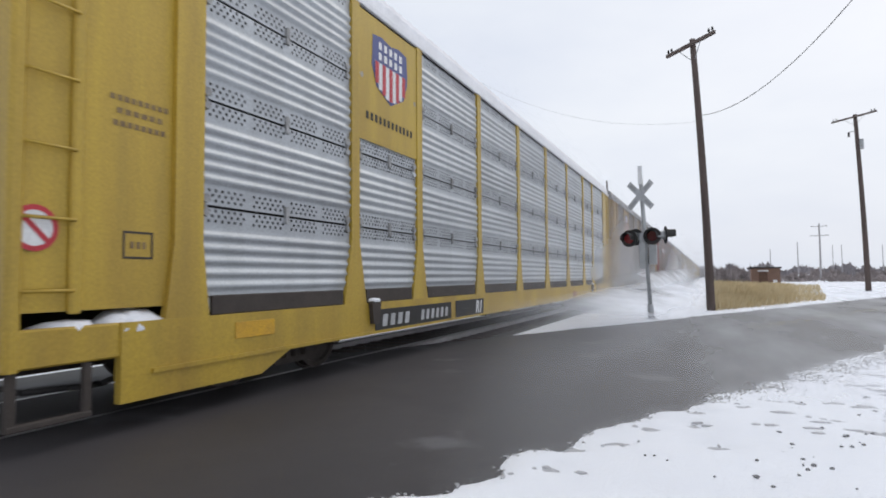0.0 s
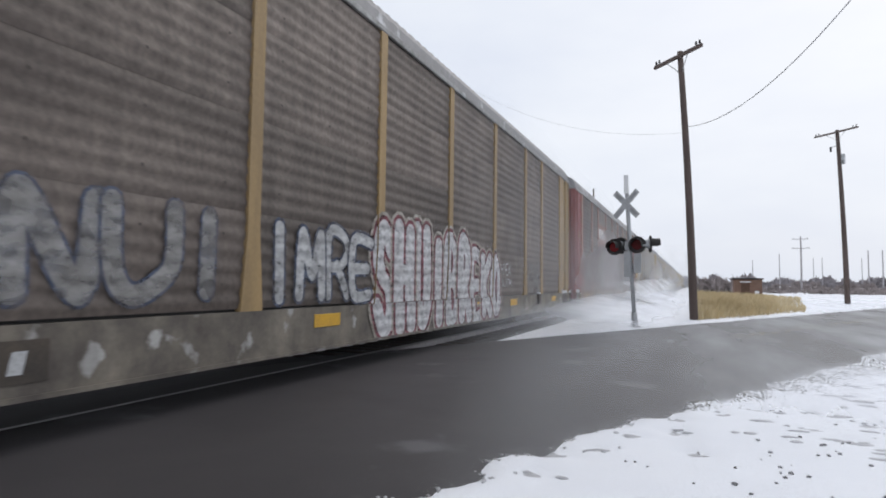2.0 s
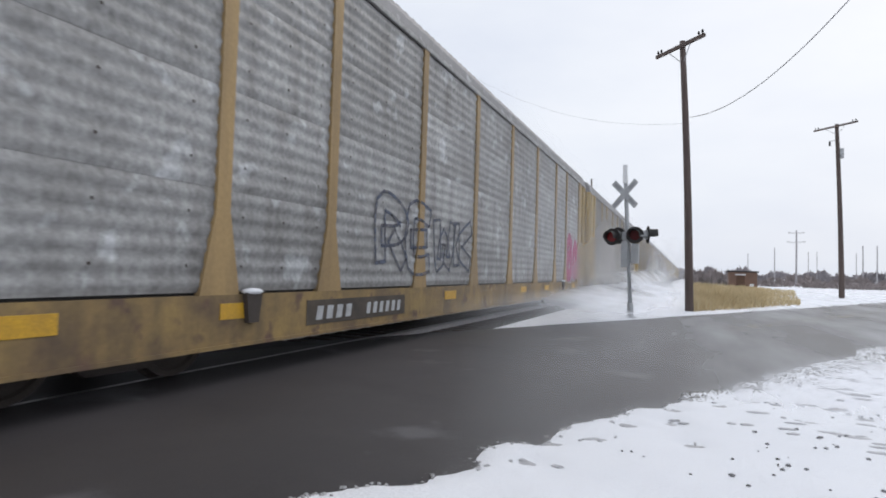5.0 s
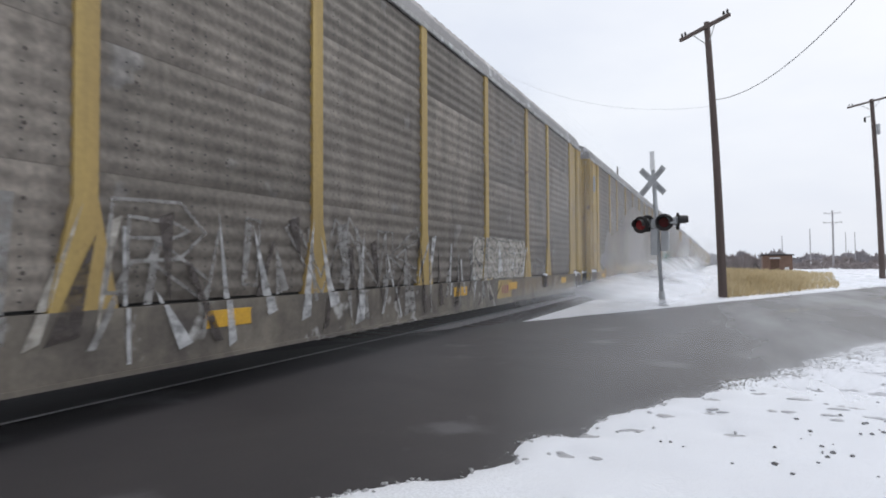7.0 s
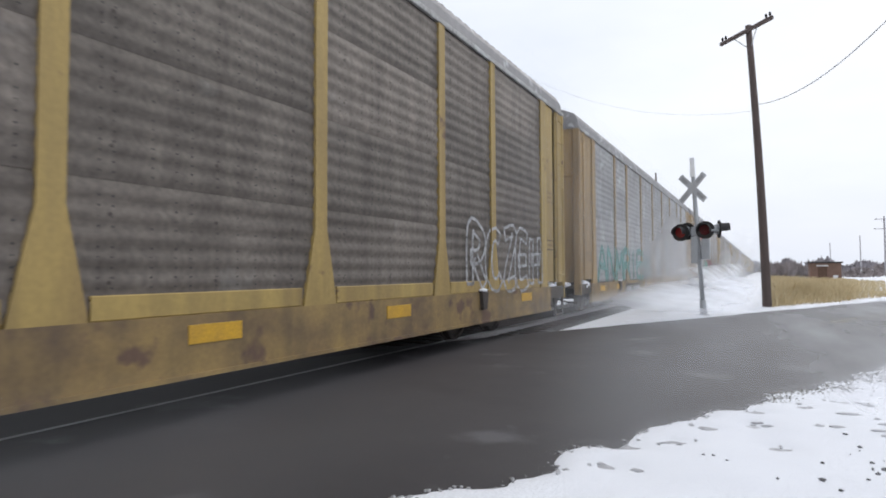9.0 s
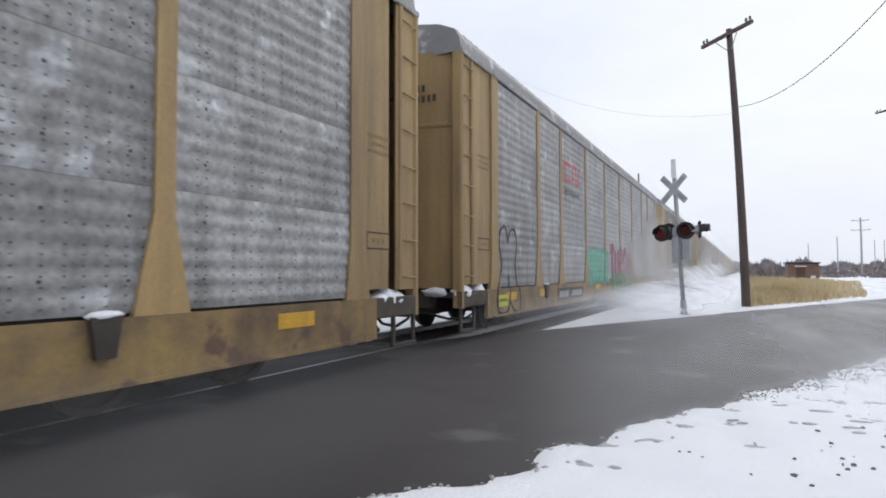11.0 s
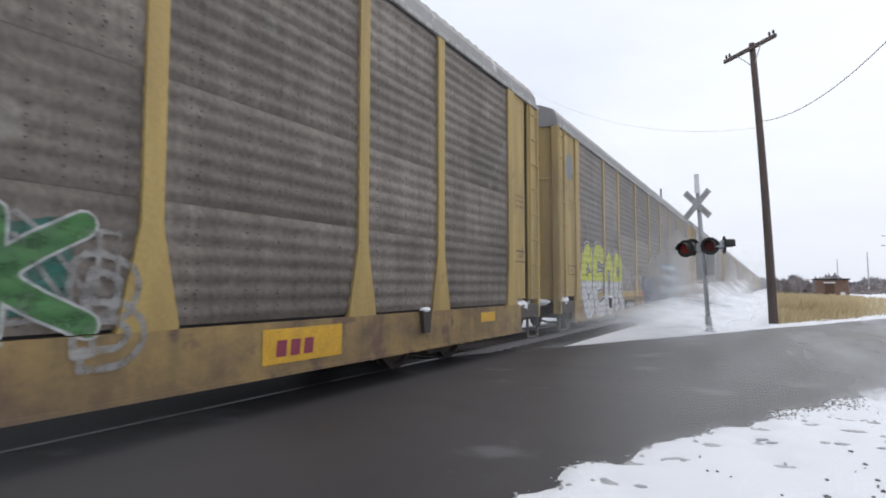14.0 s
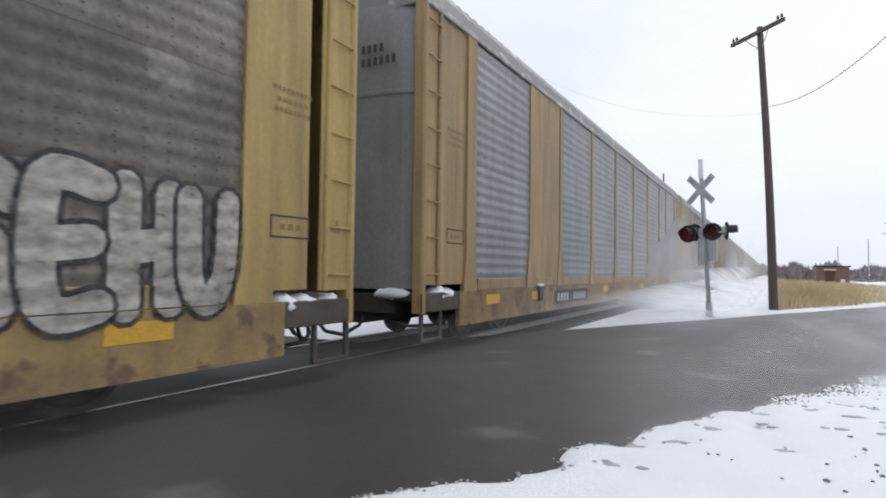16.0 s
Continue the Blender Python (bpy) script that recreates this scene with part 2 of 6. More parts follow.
# ---- mesh helpers ----
class Mesh:
    def __init__(self):
        self.v, self.f, self.s = [], [], []

    def face(self, pts, smooth=False):
        k = len(self.v)
        self.v += [tuple(p) for p in pts]
        self.f.append(tuple(range(k, k + len(pts))))
        self.s.append(smooth)

    def box(self, x0, x1, y0, y1, z0, z1):
        k = len(self.v)
        self.v += [(x, y, z) for x in (x0, x1) for y in (y0, y1) for z in (z0, z1)]
        for q in ((0, 1, 3, 2), (4, 6, 7, 5), (0, 4, 5, 1), (2, 3, 7, 6), (0, 2, 6, 4), (1, 5, 7, 3)):
            self.f.append(tuple(k + i for i in q))
            self.s.append(False)

    def prism(self, poly, axis, a, b):
        """A polygon given in the two other axes (in order), drawn out along axis from a to b."""
        k, n = len(self.v), len(poly)
        def put(p, c):
            r = list(p)
            r.insert(axis, c)
            return tuple(r)
        self.v += [put(p, a) for p in poly] + [put(p, b) for p in poly]
        self.f += [tuple(range(k + n - 1, k - 1, -1)), tuple(range(k + n, k + 2 * n))]
        self.s += [False, False]
        for i in range(n):
            j = (i + 1) % n
            self.f.append((k + i, k + j, k + n + j, k + n + i))
            self.s.append(False)

    def bar(self, axis, a, b, c0, c1, d0, d1, e=0.015):
        """A chamfered bar along an axis."""
        poly = [(c0 + e, d0), (c1 - e, d0), (c1, d0 + e), (c1, d1 - e), (c1 - e, d1), (c0 + e, d1), (c0, d1 - e), (c0, d0 + e)]
        self.prism(poly, axis, a, b)

    def tube(self, p, q, r, n=8, r2=None):
        p, q = Vector(p), Vector(q)
        r2 = r if r2 is None else r2
        w = (q - p).normalized()
        a = w.orthogonal().normalized()
        b = w.cross(a)
        k = len(self.v)
        for c, rr in ((p, r), (q, r2)):
            self.v += [tuple(c + (a * math.cos(t) + b * math.sin(t)) * rr) for t in (2 * math.pi * i / n for i in range(n))]
        for i in range(n):
            j = (i + 1) % n
            self.f.append((k + i, k + j, k + n + j, k + n + i))
            self.s.append(True)
        self.f += [tuple(range(k + n - 1, k - 1, -1)), tuple(range(k + n, k + 2 * n))]
        self.s += [False, False]

    def path(self, pts, r, n=6):
        for p, q in zip(pts, pts[1:]):
            self.tube(p, q, r, n)

    def lump(self, c, r, seed, n=10, rings=5, flat=0.0):
        """An uneven rounded lump, cut at its base when flat."""
        rnd = random.Random(seed)
        k = len(self.v)
        for i in range(rings + 1):
            a = math.pi * i / rings - math.pi / 2
            for j in range(n):
                t = 2 * math.pi * j / n
                g = 1 + rnd.uniform(-0.22, 0.22)
                z = math.sin(a) * r[2] * g
                self.v.append((c[0] + math.cos(a) * math.cos(t) * r[0] * g, c[1] + math.cos(a) * math.sin(t) * r[1] * g, c[2] + (max(z, -flat) if flat else z)))
        for i in range(rings):
            for j in range(n):
                m = (j + 1) % n
                self.f.append((k + i * n + j, k + i * n + m, k + (i + 1) * n + m, k + (i + 1) * n + j))
                self.s.append(True)

    def data(self, name):
        m = bpy.data.meshes.new(name)
        m.from_pydata(self.v, [], self.f)
        m.polygons.foreach_set("use_smooth", self.s)
        m.update()
        return m


def part(name, mesh, material, parent, label="", at=None):
    data = mesh.data(name) if isinstance(mesh, Mesh) else mesh
    if not data.materials:
        data.materials.append(material)
    ob = new(name, data)
    ob.parent = parent
    if at is not None:
        ob.location = at
    if label:
        tagged(ob, label)
    return ob


def thing(name, label, category, at=(0, 0, 0), group="", kind=""):
    ob = new(name)
    ob.location = at
    return tagged(ob, label, category, group, kind)


def solid(name, mesh, material, label, category, group="", kind=""):
    data = mesh.data(name)
    data.materials.append(material)
    return tagged(new(name, data), label, category, group, kind)

# ---- ground, road and track ----
RD, RN = Vector((0.4226, 0.9063, 0)), Vector((0.9063, -0.4226, 0))  # along the road, across it
ROAD_FAR, ROAD_NEAR = -8.8, -2.92
TRACK_X = -6.06
RAIL_X = 0.755


def across(x, y):
    return x * RN.x + y * RN.y


def along(x, y):
    return x * RD.x + y * RD.y


def wob(a, b, s):
    return noise.noise(Vector((a * s, b * s, 3.7)))


def near_edge(s):
    return ROAD_NEAR + 0.16 * wob(s, 0, 0.55) + 0.11 * wob(s, 5, 1.9) + 0.06 * wob(s, 9, 5.0)


def far_edge(s):
    return ROAD_FAR + 0.12 * wob(s, 20, 0.5) + 0.05 * wob(s, 25, 2.3)


DENTS = [(-1.55, 3.3), (-1.32, 3.74), (-0.98, 3.96), (-0.92, 4.5), (-0.62, 4.75), (-0.46, 5.27), (-0.12, 5.56), (-0.1, 6.1), (0.3, 6.5), (0.05, 4.9), (0.62, 6.9), (1.2, 5.9), (1.5, 6.6), (1.0, 6.2), (1.9, 7.1)]


def ground_z(x, y):
    n, s = across(x, y), along(x, y)
    d = abs(x - TRACK_X)
    z = -0.07
    if n > near_edge(s) and n < 60:
        k = min(1.0, (n - near_edge(s)) / 0.22)
        z = -0.02 + 0.045 * k + 0.018 * wob(x, y, 2.2) + 0.01 * wob(x, y, 6.0)
        for a, b in DENTS:
            q = ((x - a) / 0.13) ** 2 + ((y - b) / 0.09) ** 2
            if q < 4:
                z -= 0.035 * math.exp(-q)
    elif n < far_edge(s):
        k = min(1.0, (far_edge(s) - n) / 0.5)
        z = -0.03 + 0.05 * k + 0.03 * wob(x, y, 0.6) + 0.015 * wob(x, y, 2.5)
        if d < 3.2:
            z = min(z, -0.16 + 0.05 * max(0, d - 1.6))
    if abs(x) + abs(y) > 150:
        z -= 0.1 + 0.2 * wob(x, y, 0.02)
    return z


def steps(stops):
    out = []
    for a, b, d in stops:
        k = max(1, round((b - a) / d))
        out += [a + (b - a) * i / k for i in range(k)]
    return out + [stops[-1][1]]


gx = steps([(-2600, -200, 400), (-200, -30, 20), (-30, -9, 1.5), (-9, -3, 0.4), (-3, 5, 0.08), (5, 12, 0.3), (12, 40, 1.5), (40, 200, 15), (200, 2600, 400)])
gy = steps([(-2600, -200, 400), (-200, -20, 20), (-20, 1, 1.0), (1, 13, 0.08), (13, 45, 0.4), (45, 100, 2), (100, 300, 20), (300, 3200, 300)])
g = Mesh()
g.v = [(x, y, ground_z(x, y)) for y in gy for x in gx]
w = len(gx)
g.f = [(j * w + i, j * w + i + 1, (j + 1) * w + i + 1, (j + 1) * w + i) for j in range(len(gy) - 1) for i in range(w - 1)]
g.s = [True] * len(g.f)
solid("ground", g, SNOW, "wind-swept snow covered ground beside the road", "ground", kind="structure")

ASPHALT = mat("damp dark asphalt", (0.062, 0.056, 0.058), 0.6, spec=0.35, scale=0.5, dark=(0.040, 0.036, 0.038), amount=0.9, grain=90, bump=0.06, spots=(0.11, 0.105, 0.11), spot_level=0.6)
r = Mesh()
ss = steps([(-70, -6, 4), (-6, 30, 0.15), (30, 60, 1), (60, 500, 20)])
for s in ss:
    e0, e1 = far_edge(s) - 0.1, near_edge(s) + 0.12
    for k in range(9):
        n = e0 + (e1 - e0) * k / 8
        p = RD * s + RN * n
        crown = 0.0 if p.x < -3 else 0.02 * (1 - abs(k - 4) / 4)
        r.v.append((p.x, p.y, crown - 0.012 * (k in (0, 8))))
for j in range(len(ss) - 1):
    for k in range(8):
        r.f.append((j * 9 + k, j * 9 + k + 1, (j + 1) * 9 + k + 1, (j + 1) * 9 + k))
        r.s.append(True)
road = solid("road", r, ASPHALT, "dark damp asphalt road dusted with blown snow", "road", kind="structure")
LINE = mat("worn yellow road line", (0.30, 0.25, 0.13), 0.7, scale=3, dark=(0.08, 0.075, 0.07), amount=1.0, spots=(0.07, 0.066, 0.068), spot_level=0.5)
for off in (-0.11, 0.11):
    m = Mesh()
    m.prism([((RD * s + RN * (-5.95 + off + o)).x, (RD * s + RN * (-5.95 + off + o)).y) for s, o in ((15, -0.05), (300, -0.05), (300, 0.05), (15, 0.05))], 2, 0.02, 0.026)
    part("centre_line", m, LINE, road, "worn yellow double centre line")

track = thing("railway_track", "single railway track on timber ties with worn steel rails", "railway track", kind="structure")
for sx in (-1, 1):
    m = Mesh()
    c = TRACK_X + sx * RAIL_X
    m.prism([(c - 0.075, -0.165), (c + 0.075, -0.165), (c + 0.02, -0.13), (c + 0.012, -0.05), (c + 0.036, -0.035), (c + 0.036, -0.006), (c + 0.026, 0.004), (c - 0.026, 0.004), (c - 0.036, -0.006), (c - 0.036, -0.035), (c - 0.012, -0.05), (c - 0.02, -0.13)], 1, -400, 900)
    part("rail", m, RAIL, track, "worn steel rail with a bright head")
BALLAST = mat("dark wet ballast", (0.085, 0.078, 0.075), 0.9, scale=9, amount=0.8, grain=25, bump=0.8, spots=(0.6, 0.61, 0.64), spot_level=0.6)
m = Mesh()
m.prism([(TRACK_X - 2.0, -0.3), (TRACK_X + 2.0, -0.3), (TRACK_X + 1.55, -0.13), (TRACK_X - 1.55, -0.13)], 1, 8.2, 900)
part("ballast", m, BALLAST, track)
CROSSING = mat("crossing planks", (0.05, 0.047, 0.046), 0.75, scale=3, amount=0.6, streak=ALONG)
m = Mesh()
for a, b in ((-2.3, -0.86), (-0.64, 0.64), (0.86, 1.75)):
    m.bar(1, -8, 8.2, TRACK_X + a, TRACK_X + b, -0.1, -0.004, 0.01)
part("crossing_panel", m, CROSSING, track, "dark rubber crossing panel between the rails")
m = Mesh()
m.bar(0, TRACK_X - 1.3, TRACK_X + 1.3, -0.11, 0.11, -0.2, -0.115, 0.012)
tie = m.data("tie")
for k in range(90):
    part("tie", tie, WOOD, track, at=(0, 8.6 + 0.53 * k, 0))

# stones and clods on the snow
def stones(name, spots, material, label):
    m = Mesh()
    for i, (x, y, a) in enumerate(spots):
        m.lump((x, y, ground_z(x, y) + a * 0.3), (a, a * 0.75, a * 0.6), 50 + i, 6, 3)
    return solid(name, m, material, label, "stones", kind="stuff")


rnd = random.Random(4)
pts = [(0.26, 4.26, 0.022), (0.57, 4.73, 0.016), (0.28, 4.55, 0.014), (0.34, 4.12, 0.016), (0.62, 4.62, 0.02), (0.72, 4.6, 0.017), (-0.42, 4.42, 0.012), (-0.36, 4.44, 0.012), (-0.27, 4.35, 0.009), (0.02, 4.15, 0.01)]
for k in range(90):
    u = abs(rnd.gauss(0, 1))
    x = 0.75 + rnd.uniform(-0.35, 2.2)
    pts.append((x, 5.0 + (x - 0.75) * 1.0 + rnd.gauss(0, 0.75), rnd.uniform(0.006, 0.019)))
stones("stone_scatter", pts, STONE, "small dark stones scattered on the snow")
pts = []
for k in range(4200):
    s = rnd.uniform(6.0, 16)
    n = near_edge(s) + rnd.gauss(0.10 + 0.05 * min(4, s - 6), 0.10 + 0.05 * min(4, s - 6)) + 0.03 * max(0, s - 8)
    p = RD * s + RN * n
    pts.append((p.x, p.y, rnd.uniform(0.004, 0.012)))
GRAVEL = mat("olive grey shoulder gravel", (0.20, 0.185, 0.145), 0.9, scale=14, amount=0.6)
stones("gravel_shoulder", pts, GRAVEL, "gravel and slush along the edge of the road")
pts = []
for k in range(700):
    s = rnd.uniform(1.0, 10)
    n = near_edge(s) + rnd.gauss(0.0, 0.06)
    p = RD * s + RN * n
    pts.append((p.x, p.y, rnd.uniform(0.005, 0.018)))
SLUSH = mat("grey slush", (0.55, 0.54, 0.54), 0.8, scale=10, amount=0.6, dark=(0.28, 0.275, 0.275))
stones("slush_clods", pts, SLUSH, "grey slush clods along the asphalt edge")
m = Mesh()
rnd = random.Random(31)
for i, (a, b) in enumerate(DENTS):
    m.lump((a, b, ground_z(a, b) + 0.002), (rnd.uniform(0.08, 0.13), rnd.uniform(0.05, 0.08), 0.012), 700 + i, 14, 4)
    for j in range(5):
        u, v = a + rnd.gauss(0, 0.08), b + rnd.gauss(0, 0.05)
        m.lump((u, v, ground_z(u, v)), (rnd.uniform(0.012, 0.05), rnd.uniform(0.012, 0.04), 0.010), 300 + i * 9 + j, 8, 4)
for k in range(46):
    p = RD * rnd.uniform(5.2, 9.5) + RN * rnd.uniform(-2.2, -1.0)
    m.lump((p.x, p.y, ground_z(p.x, p.y)), (rnd.uniform(0.03, 0.12), rnd.uniform(0.015, 0.05), 0.010), 900 + k, 8, 4)
SLUSH_WET = mat("wet grey slush", (0.52, 0.515, 0.53), 0.7, scale=12, amount=0.7, dark=(0.30, 0.295, 0.30))
solid("footprint_slush", m, SLUSH_WET, "grey slushy footprints pressed into the snow", "footprints", kind="stuff")

# ---- crossing signal ----
def crossing_signal():
    t = thing("crossing_signal", "railway crossing signal mast with white crossbuck and red lamps", "crossing signal", (-1.57, 18.5, 0))
    top = Vector((-0.24, 0, 4.58))
    up = top.normalized()
    m = Mesh()
    m.tube((0, 0, -0.1), top, 0.062, 14)
    m.tube((0, 0, -0.1), up * 0.45, 0.10, 12, 0.085)
    m.tube((0, 0, -0.1), (0, 0, 0.04), 0.17, 10)
    part("mast", m, STEEL_GREY, t, "galvanised steel mast")
    m = Mesh()
    c = up * 4.33
    m.bar(2, c.z - 0.30, c.z + 0.26, c.x - 0.065, c.x + 0.065, -0.085, -0.066, 0.004)
    part("number_plate", m, WHITE, t, "narrow pale plate at the mast top")
    face = Vector((-0.42, -0.91, 0)).normalized()
    side = Vector((0.906, -0.4226, 0))
    hub = up * 3.70 + face * 0.085
    for sg in (-1, 1):
        d = (side * 0.7071 * sg + Vector((0, 0, 0.7071)))
        e = (side * 0.7071 - Vector((0, 0, 0.7071)) * sg) * 0.092
        o = face * (0.012 if sg > 0 else 0.0)
        m = Mesh()
        quad = [hub + o + d * a * 0.54 + e * b for a, b in ((-1, -1), (1, -1), (1, 1), (-1, 1))]
        back = [q - face * 0.008 for q in quad]
        m.face(quad), m.face(back[::-1])
        for i in range(4):
            j = (i + 1) % 4
            m.face((quad[i], back[i], back[j], quad[j]))
        blade = part("blade", m, BUCK, t, "white crossbuck blade")
        for a in (-0.62, 0.62):
            m = Mesh()
            bars = [hub + o + face * 0.004 + d * (a + u * 0.24) * 0.54 + e * b * 0.42 for u, b in ((-1, -1), (1, -1), (1, 1), (-1, 1))]
            m.face(bars)
            part("lettering", m, STEEL_GREY, blade, "worn grey lettering bar")
    arm = up * 2.44
    m = Mesh()
    m.tube(arm - side * 0.55, arm + side * 0.62, 0.035, 8)
    m.bar(2, arm.z - 0.13, arm.z + 0.13, arm.x - 0.16, arm.x + 0.16, -0.1, 0.1, 0.02)
    part("lamp_arm", m, STEEL_GREY, t)
    def lamp(at, way, lit):
        w, a = Vector(way).normalized(), None
        m = Mesh()
        m.tube(at, Vector(at) + w * 0.03, 0.255, 24)
        bg = part("lamp_head", m, BLACK, t, "black round lamp background")
        m = Mesh()
        m.tube(Vector(at) - w * 0.20, at, 0.10, 16, 0.15)
        part("housing", m, STEEL_GREY, bg, "grey lamp housing")
        m = Mesh()
        m.tube(Vector(at) + w * 0.03, Vector(at) + w * 0.055, 0.155, 20, 0.14)
        part("lens", m, LENS if lit else LENS_DARK, bg, "red round signal lens")
        m = Mesh()
        a = w.orthogonal().normalized()
        s = Vector((0, 0, 1)).cross(w).normalized()
        ring = []
        for k in range(13):
            an = math.pi * (k / 12) * 1.2 - 0.1 * math.pi
            ring.append(s * math.cos(an) * 0.165 + Vector((0, 0, 1)) * math.sin(an) * 0.165)
        for p, q in zip(ring, ring[1:]):
            c = Vector(at) + w * 0.03
            m.face((c + p, c + q, c + q + w * 0.26, c + p + w * 0.26 * 0.9), True)
            m.face((c + p * 1.03, c + p * 1.03 + w * 0.24, c + q * 1.03 + w * 0.26, c + q * 1.03), True)
        part("hood", m, BLACK, bg, "black visor hood")
    front = (-0.02, -1, 0)
    lamp(arm + Vector((-0.44, -0.05, -0.03)), (-0.35, -0.94, 0), True)
    lamp(arm + Vector((0.22, -0.16, 0.02)), (-0.1, -1, 0), False)
    lamp(arm + Vector((0.56, 0.02, 0.05)), (1, 0.25, 0), False)
    lamp(arm + Vector((-0.3, 0.16, 0.02)), (0.42, 0.91, 0), False)
    m = Mesh()
    m.bar(2, 1.50, 2.28, -0.30, -0.11, -0.12, 0.12, 0.015)
    m.bar(2, 1.62, 2.20, -0.02, 0.20, -0.13, 0.10, 0.015)
    part("relay_box", m, STEEL_GREY, t, "grey relay boxes clamped to the mast")
    return t


crossing_signal()

# ---- utility poles and cables ----
def utility_pole(at, top, r0, r1, arm, arm_z, label, gear=False, arm2=None, timber=None):
    timber = timber or WOOD
    t = thing("utility_pole", label, "utility pole", at, "utility poles")
    top = Vector(top)
    m = Mesh()
    n, q = 9, 12
    for k in range(n + 1):
        u = k / n
        c, rr = Vector((0, 0, -0.3)).lerp(top, u) + Vector((0.05 * math.sin(math.pi * u), 0, 0)), r0 + (r1 - r0) * u
        m.v += [(c.x + rr * math.cos(2 * math.pi * i / q), c.y + rr * math.sin(2 * math.pi * i / q), c.z) for i in range(q)]
    m.f = [(k * q + i, k * q + (i + 1) % q, (k + 1) * q + (i + 1) % q, (k + 1) * q + i) for k in range(n) for i in range(q)] + [tuple(range(n * q, n * q + q))]
    m.s = [True] * (n * q) + [False]
    part("pole", m, timber, t, "dark weathered timber pole")
    def put_arm(arm, arm_z):
        arm = Vector(arm)
        c = top * (arm_z / top.z) + arm.cross(Vector((0, 0, 1))).normalized() * (r1 + 0.05)
        m = Mesh()
        u = arm.normalized()
        v = u.cross(Vector((0, 0, 1))).normalized()
        half = arm.length
        prof = [(-0.05, -0.06), (0.05, -0.06), (0.05, 0.06), (-0.05, 0.06)]
        k = len(m.v)
        for s in (-half, half):
            m.v += [tuple(c + u * s + v * p[0] + Vector((0, 0, p[1]))) for p in prof]
        m.f += [(k, k + 1, k + 2, k + 3), (k + 7, k + 6, k + 5, k + 4)] + [(k + i, k + 4 + i, k + 4 + (i + 1) % 4, k + (i + 1) % 4) for i in range(4)]
        m.s += [False] * 6
        bar = part("crossarm", m, timber, t, "timber crossarm")
        for s in (-1, 1):
            m = Mesh()
            m.tube(c + u * s * half * 0.45 - Vector((0, 0, 0.05)), top * ((arm_z - 0.62) / top.z), 0.016, 6)
            part("brace", m, STEEL_GREY, t, "steel brace")
        for s in (-0.92, -0.78, 0.78, 0.92):
            m = Mesh()
            p = c + u * s * half + Vector((0, 0, 0.06))
            m.tube(p, p + Vector((0, 0, 0.09)), 0.016, 6)
            m.tube(p + Vector((0, 0, 0.06)), p + Vector((0, 0, 0.16)), 0.045, 8, 0.03)
            part("insulator", m, BLACK, bar, "dark insulator")
    if arm:
        put_arm(arm, arm_z)
    if arm2:
        put_arm(arm2[0], arm2[1])
    if gear:
        m = Mesh()
        c = top * 0.80 + Vector((0.24, -0.1, 0))
        m.tube(c, c + Vector((0, 0, 0.75)), 0.14, 12)
        part("transformer", m, STEEL_GREY, t, "small grey pole canister")
        m = Mesh()
        c = top * 0.90 + Vector((-0.5, -0.1, 0))
        m.tube(c + Vector((0.5, 0.1, 0.1)), c, 0.02, 6)
        m.tube(c, c - Vector((0, 0, 0.35)), 0.07, 8)
        part("bracket", m, BLACK, t, "hanging cutout on a bracket")
    return t


utility_pole((0.06, 23.16, 0), (-0.38, 0, 9.95), 0.15, 0.10, (0.83, -0.90, 0), 9.72, "tall weathered timber utility pole with one crossarm at the road edge")
utility_pole((10.7, 52.55, 0), (-0.4, 0, 13.25), 0.20, 0.13, (1.16, -1.3, 0), 13.05, "timber utility pole with crossarm and small canister in the snow", True)
utility_pole((-9.0, 59.2, 0), (0.05, 0, 10.7), 0.11, 0.075, None, 0, "slim bare pole beyond the railway track")
for x, y, h, arm in ((21.8, 148.4, 12.4, True), (29.5, 248, 13.3, False), (25, 299, 13.0, False), (49, 214, 12.6, False), (52.5, 213.6, 12.6, False), (56, 345, 16, False), (59.6, 344, 16, False), (73, 330, 15, False)):
    utility_pole((x, y, -0.2), (0, 0, h), 0.22, 0.15, (1.5, -0.4, 0) if arm else None, h - 0.6, "distant timber utility pole above the bare woods", arm2=((1.7, -0.4, 0), h - 2.6) if arm else None, timber=WOOD_FAR)


def cable(name, pts, r, label):
    cu = bpy.data.curves.new(name, "CURVE")
    cu.dimensions, cu.bevel_depth, cu.bevel_resolution = "3D", r, 1
    sp = cu.splines.new("POLY")
    sp.points.add(len(pts) - 1)
    for p, q in zip(sp.points, pts):
        p.co = (*q, 1)
    cu.materials.append(BLACK)
    return tagged(new(name, cu), label, "cable")


cable("overhead_cable", [(-0.09 + 0.35 * (23.2 - y), y, 6.55 + 0.029 * (y - 18.8) ** 2) for y in (23.2 - 0.6 * k for k in range(31))], 0.010, "slack black overhead cable leaving the utility pole")
cable("thin_overhead_cable", [(-u, 23.2 + 0.2 * u, 6.9 + 0.036 * u * u + 0.02 * u) for u in (0.6 * k for k in range(18))], 0.003, "thin overhead cable crossing above the railway")

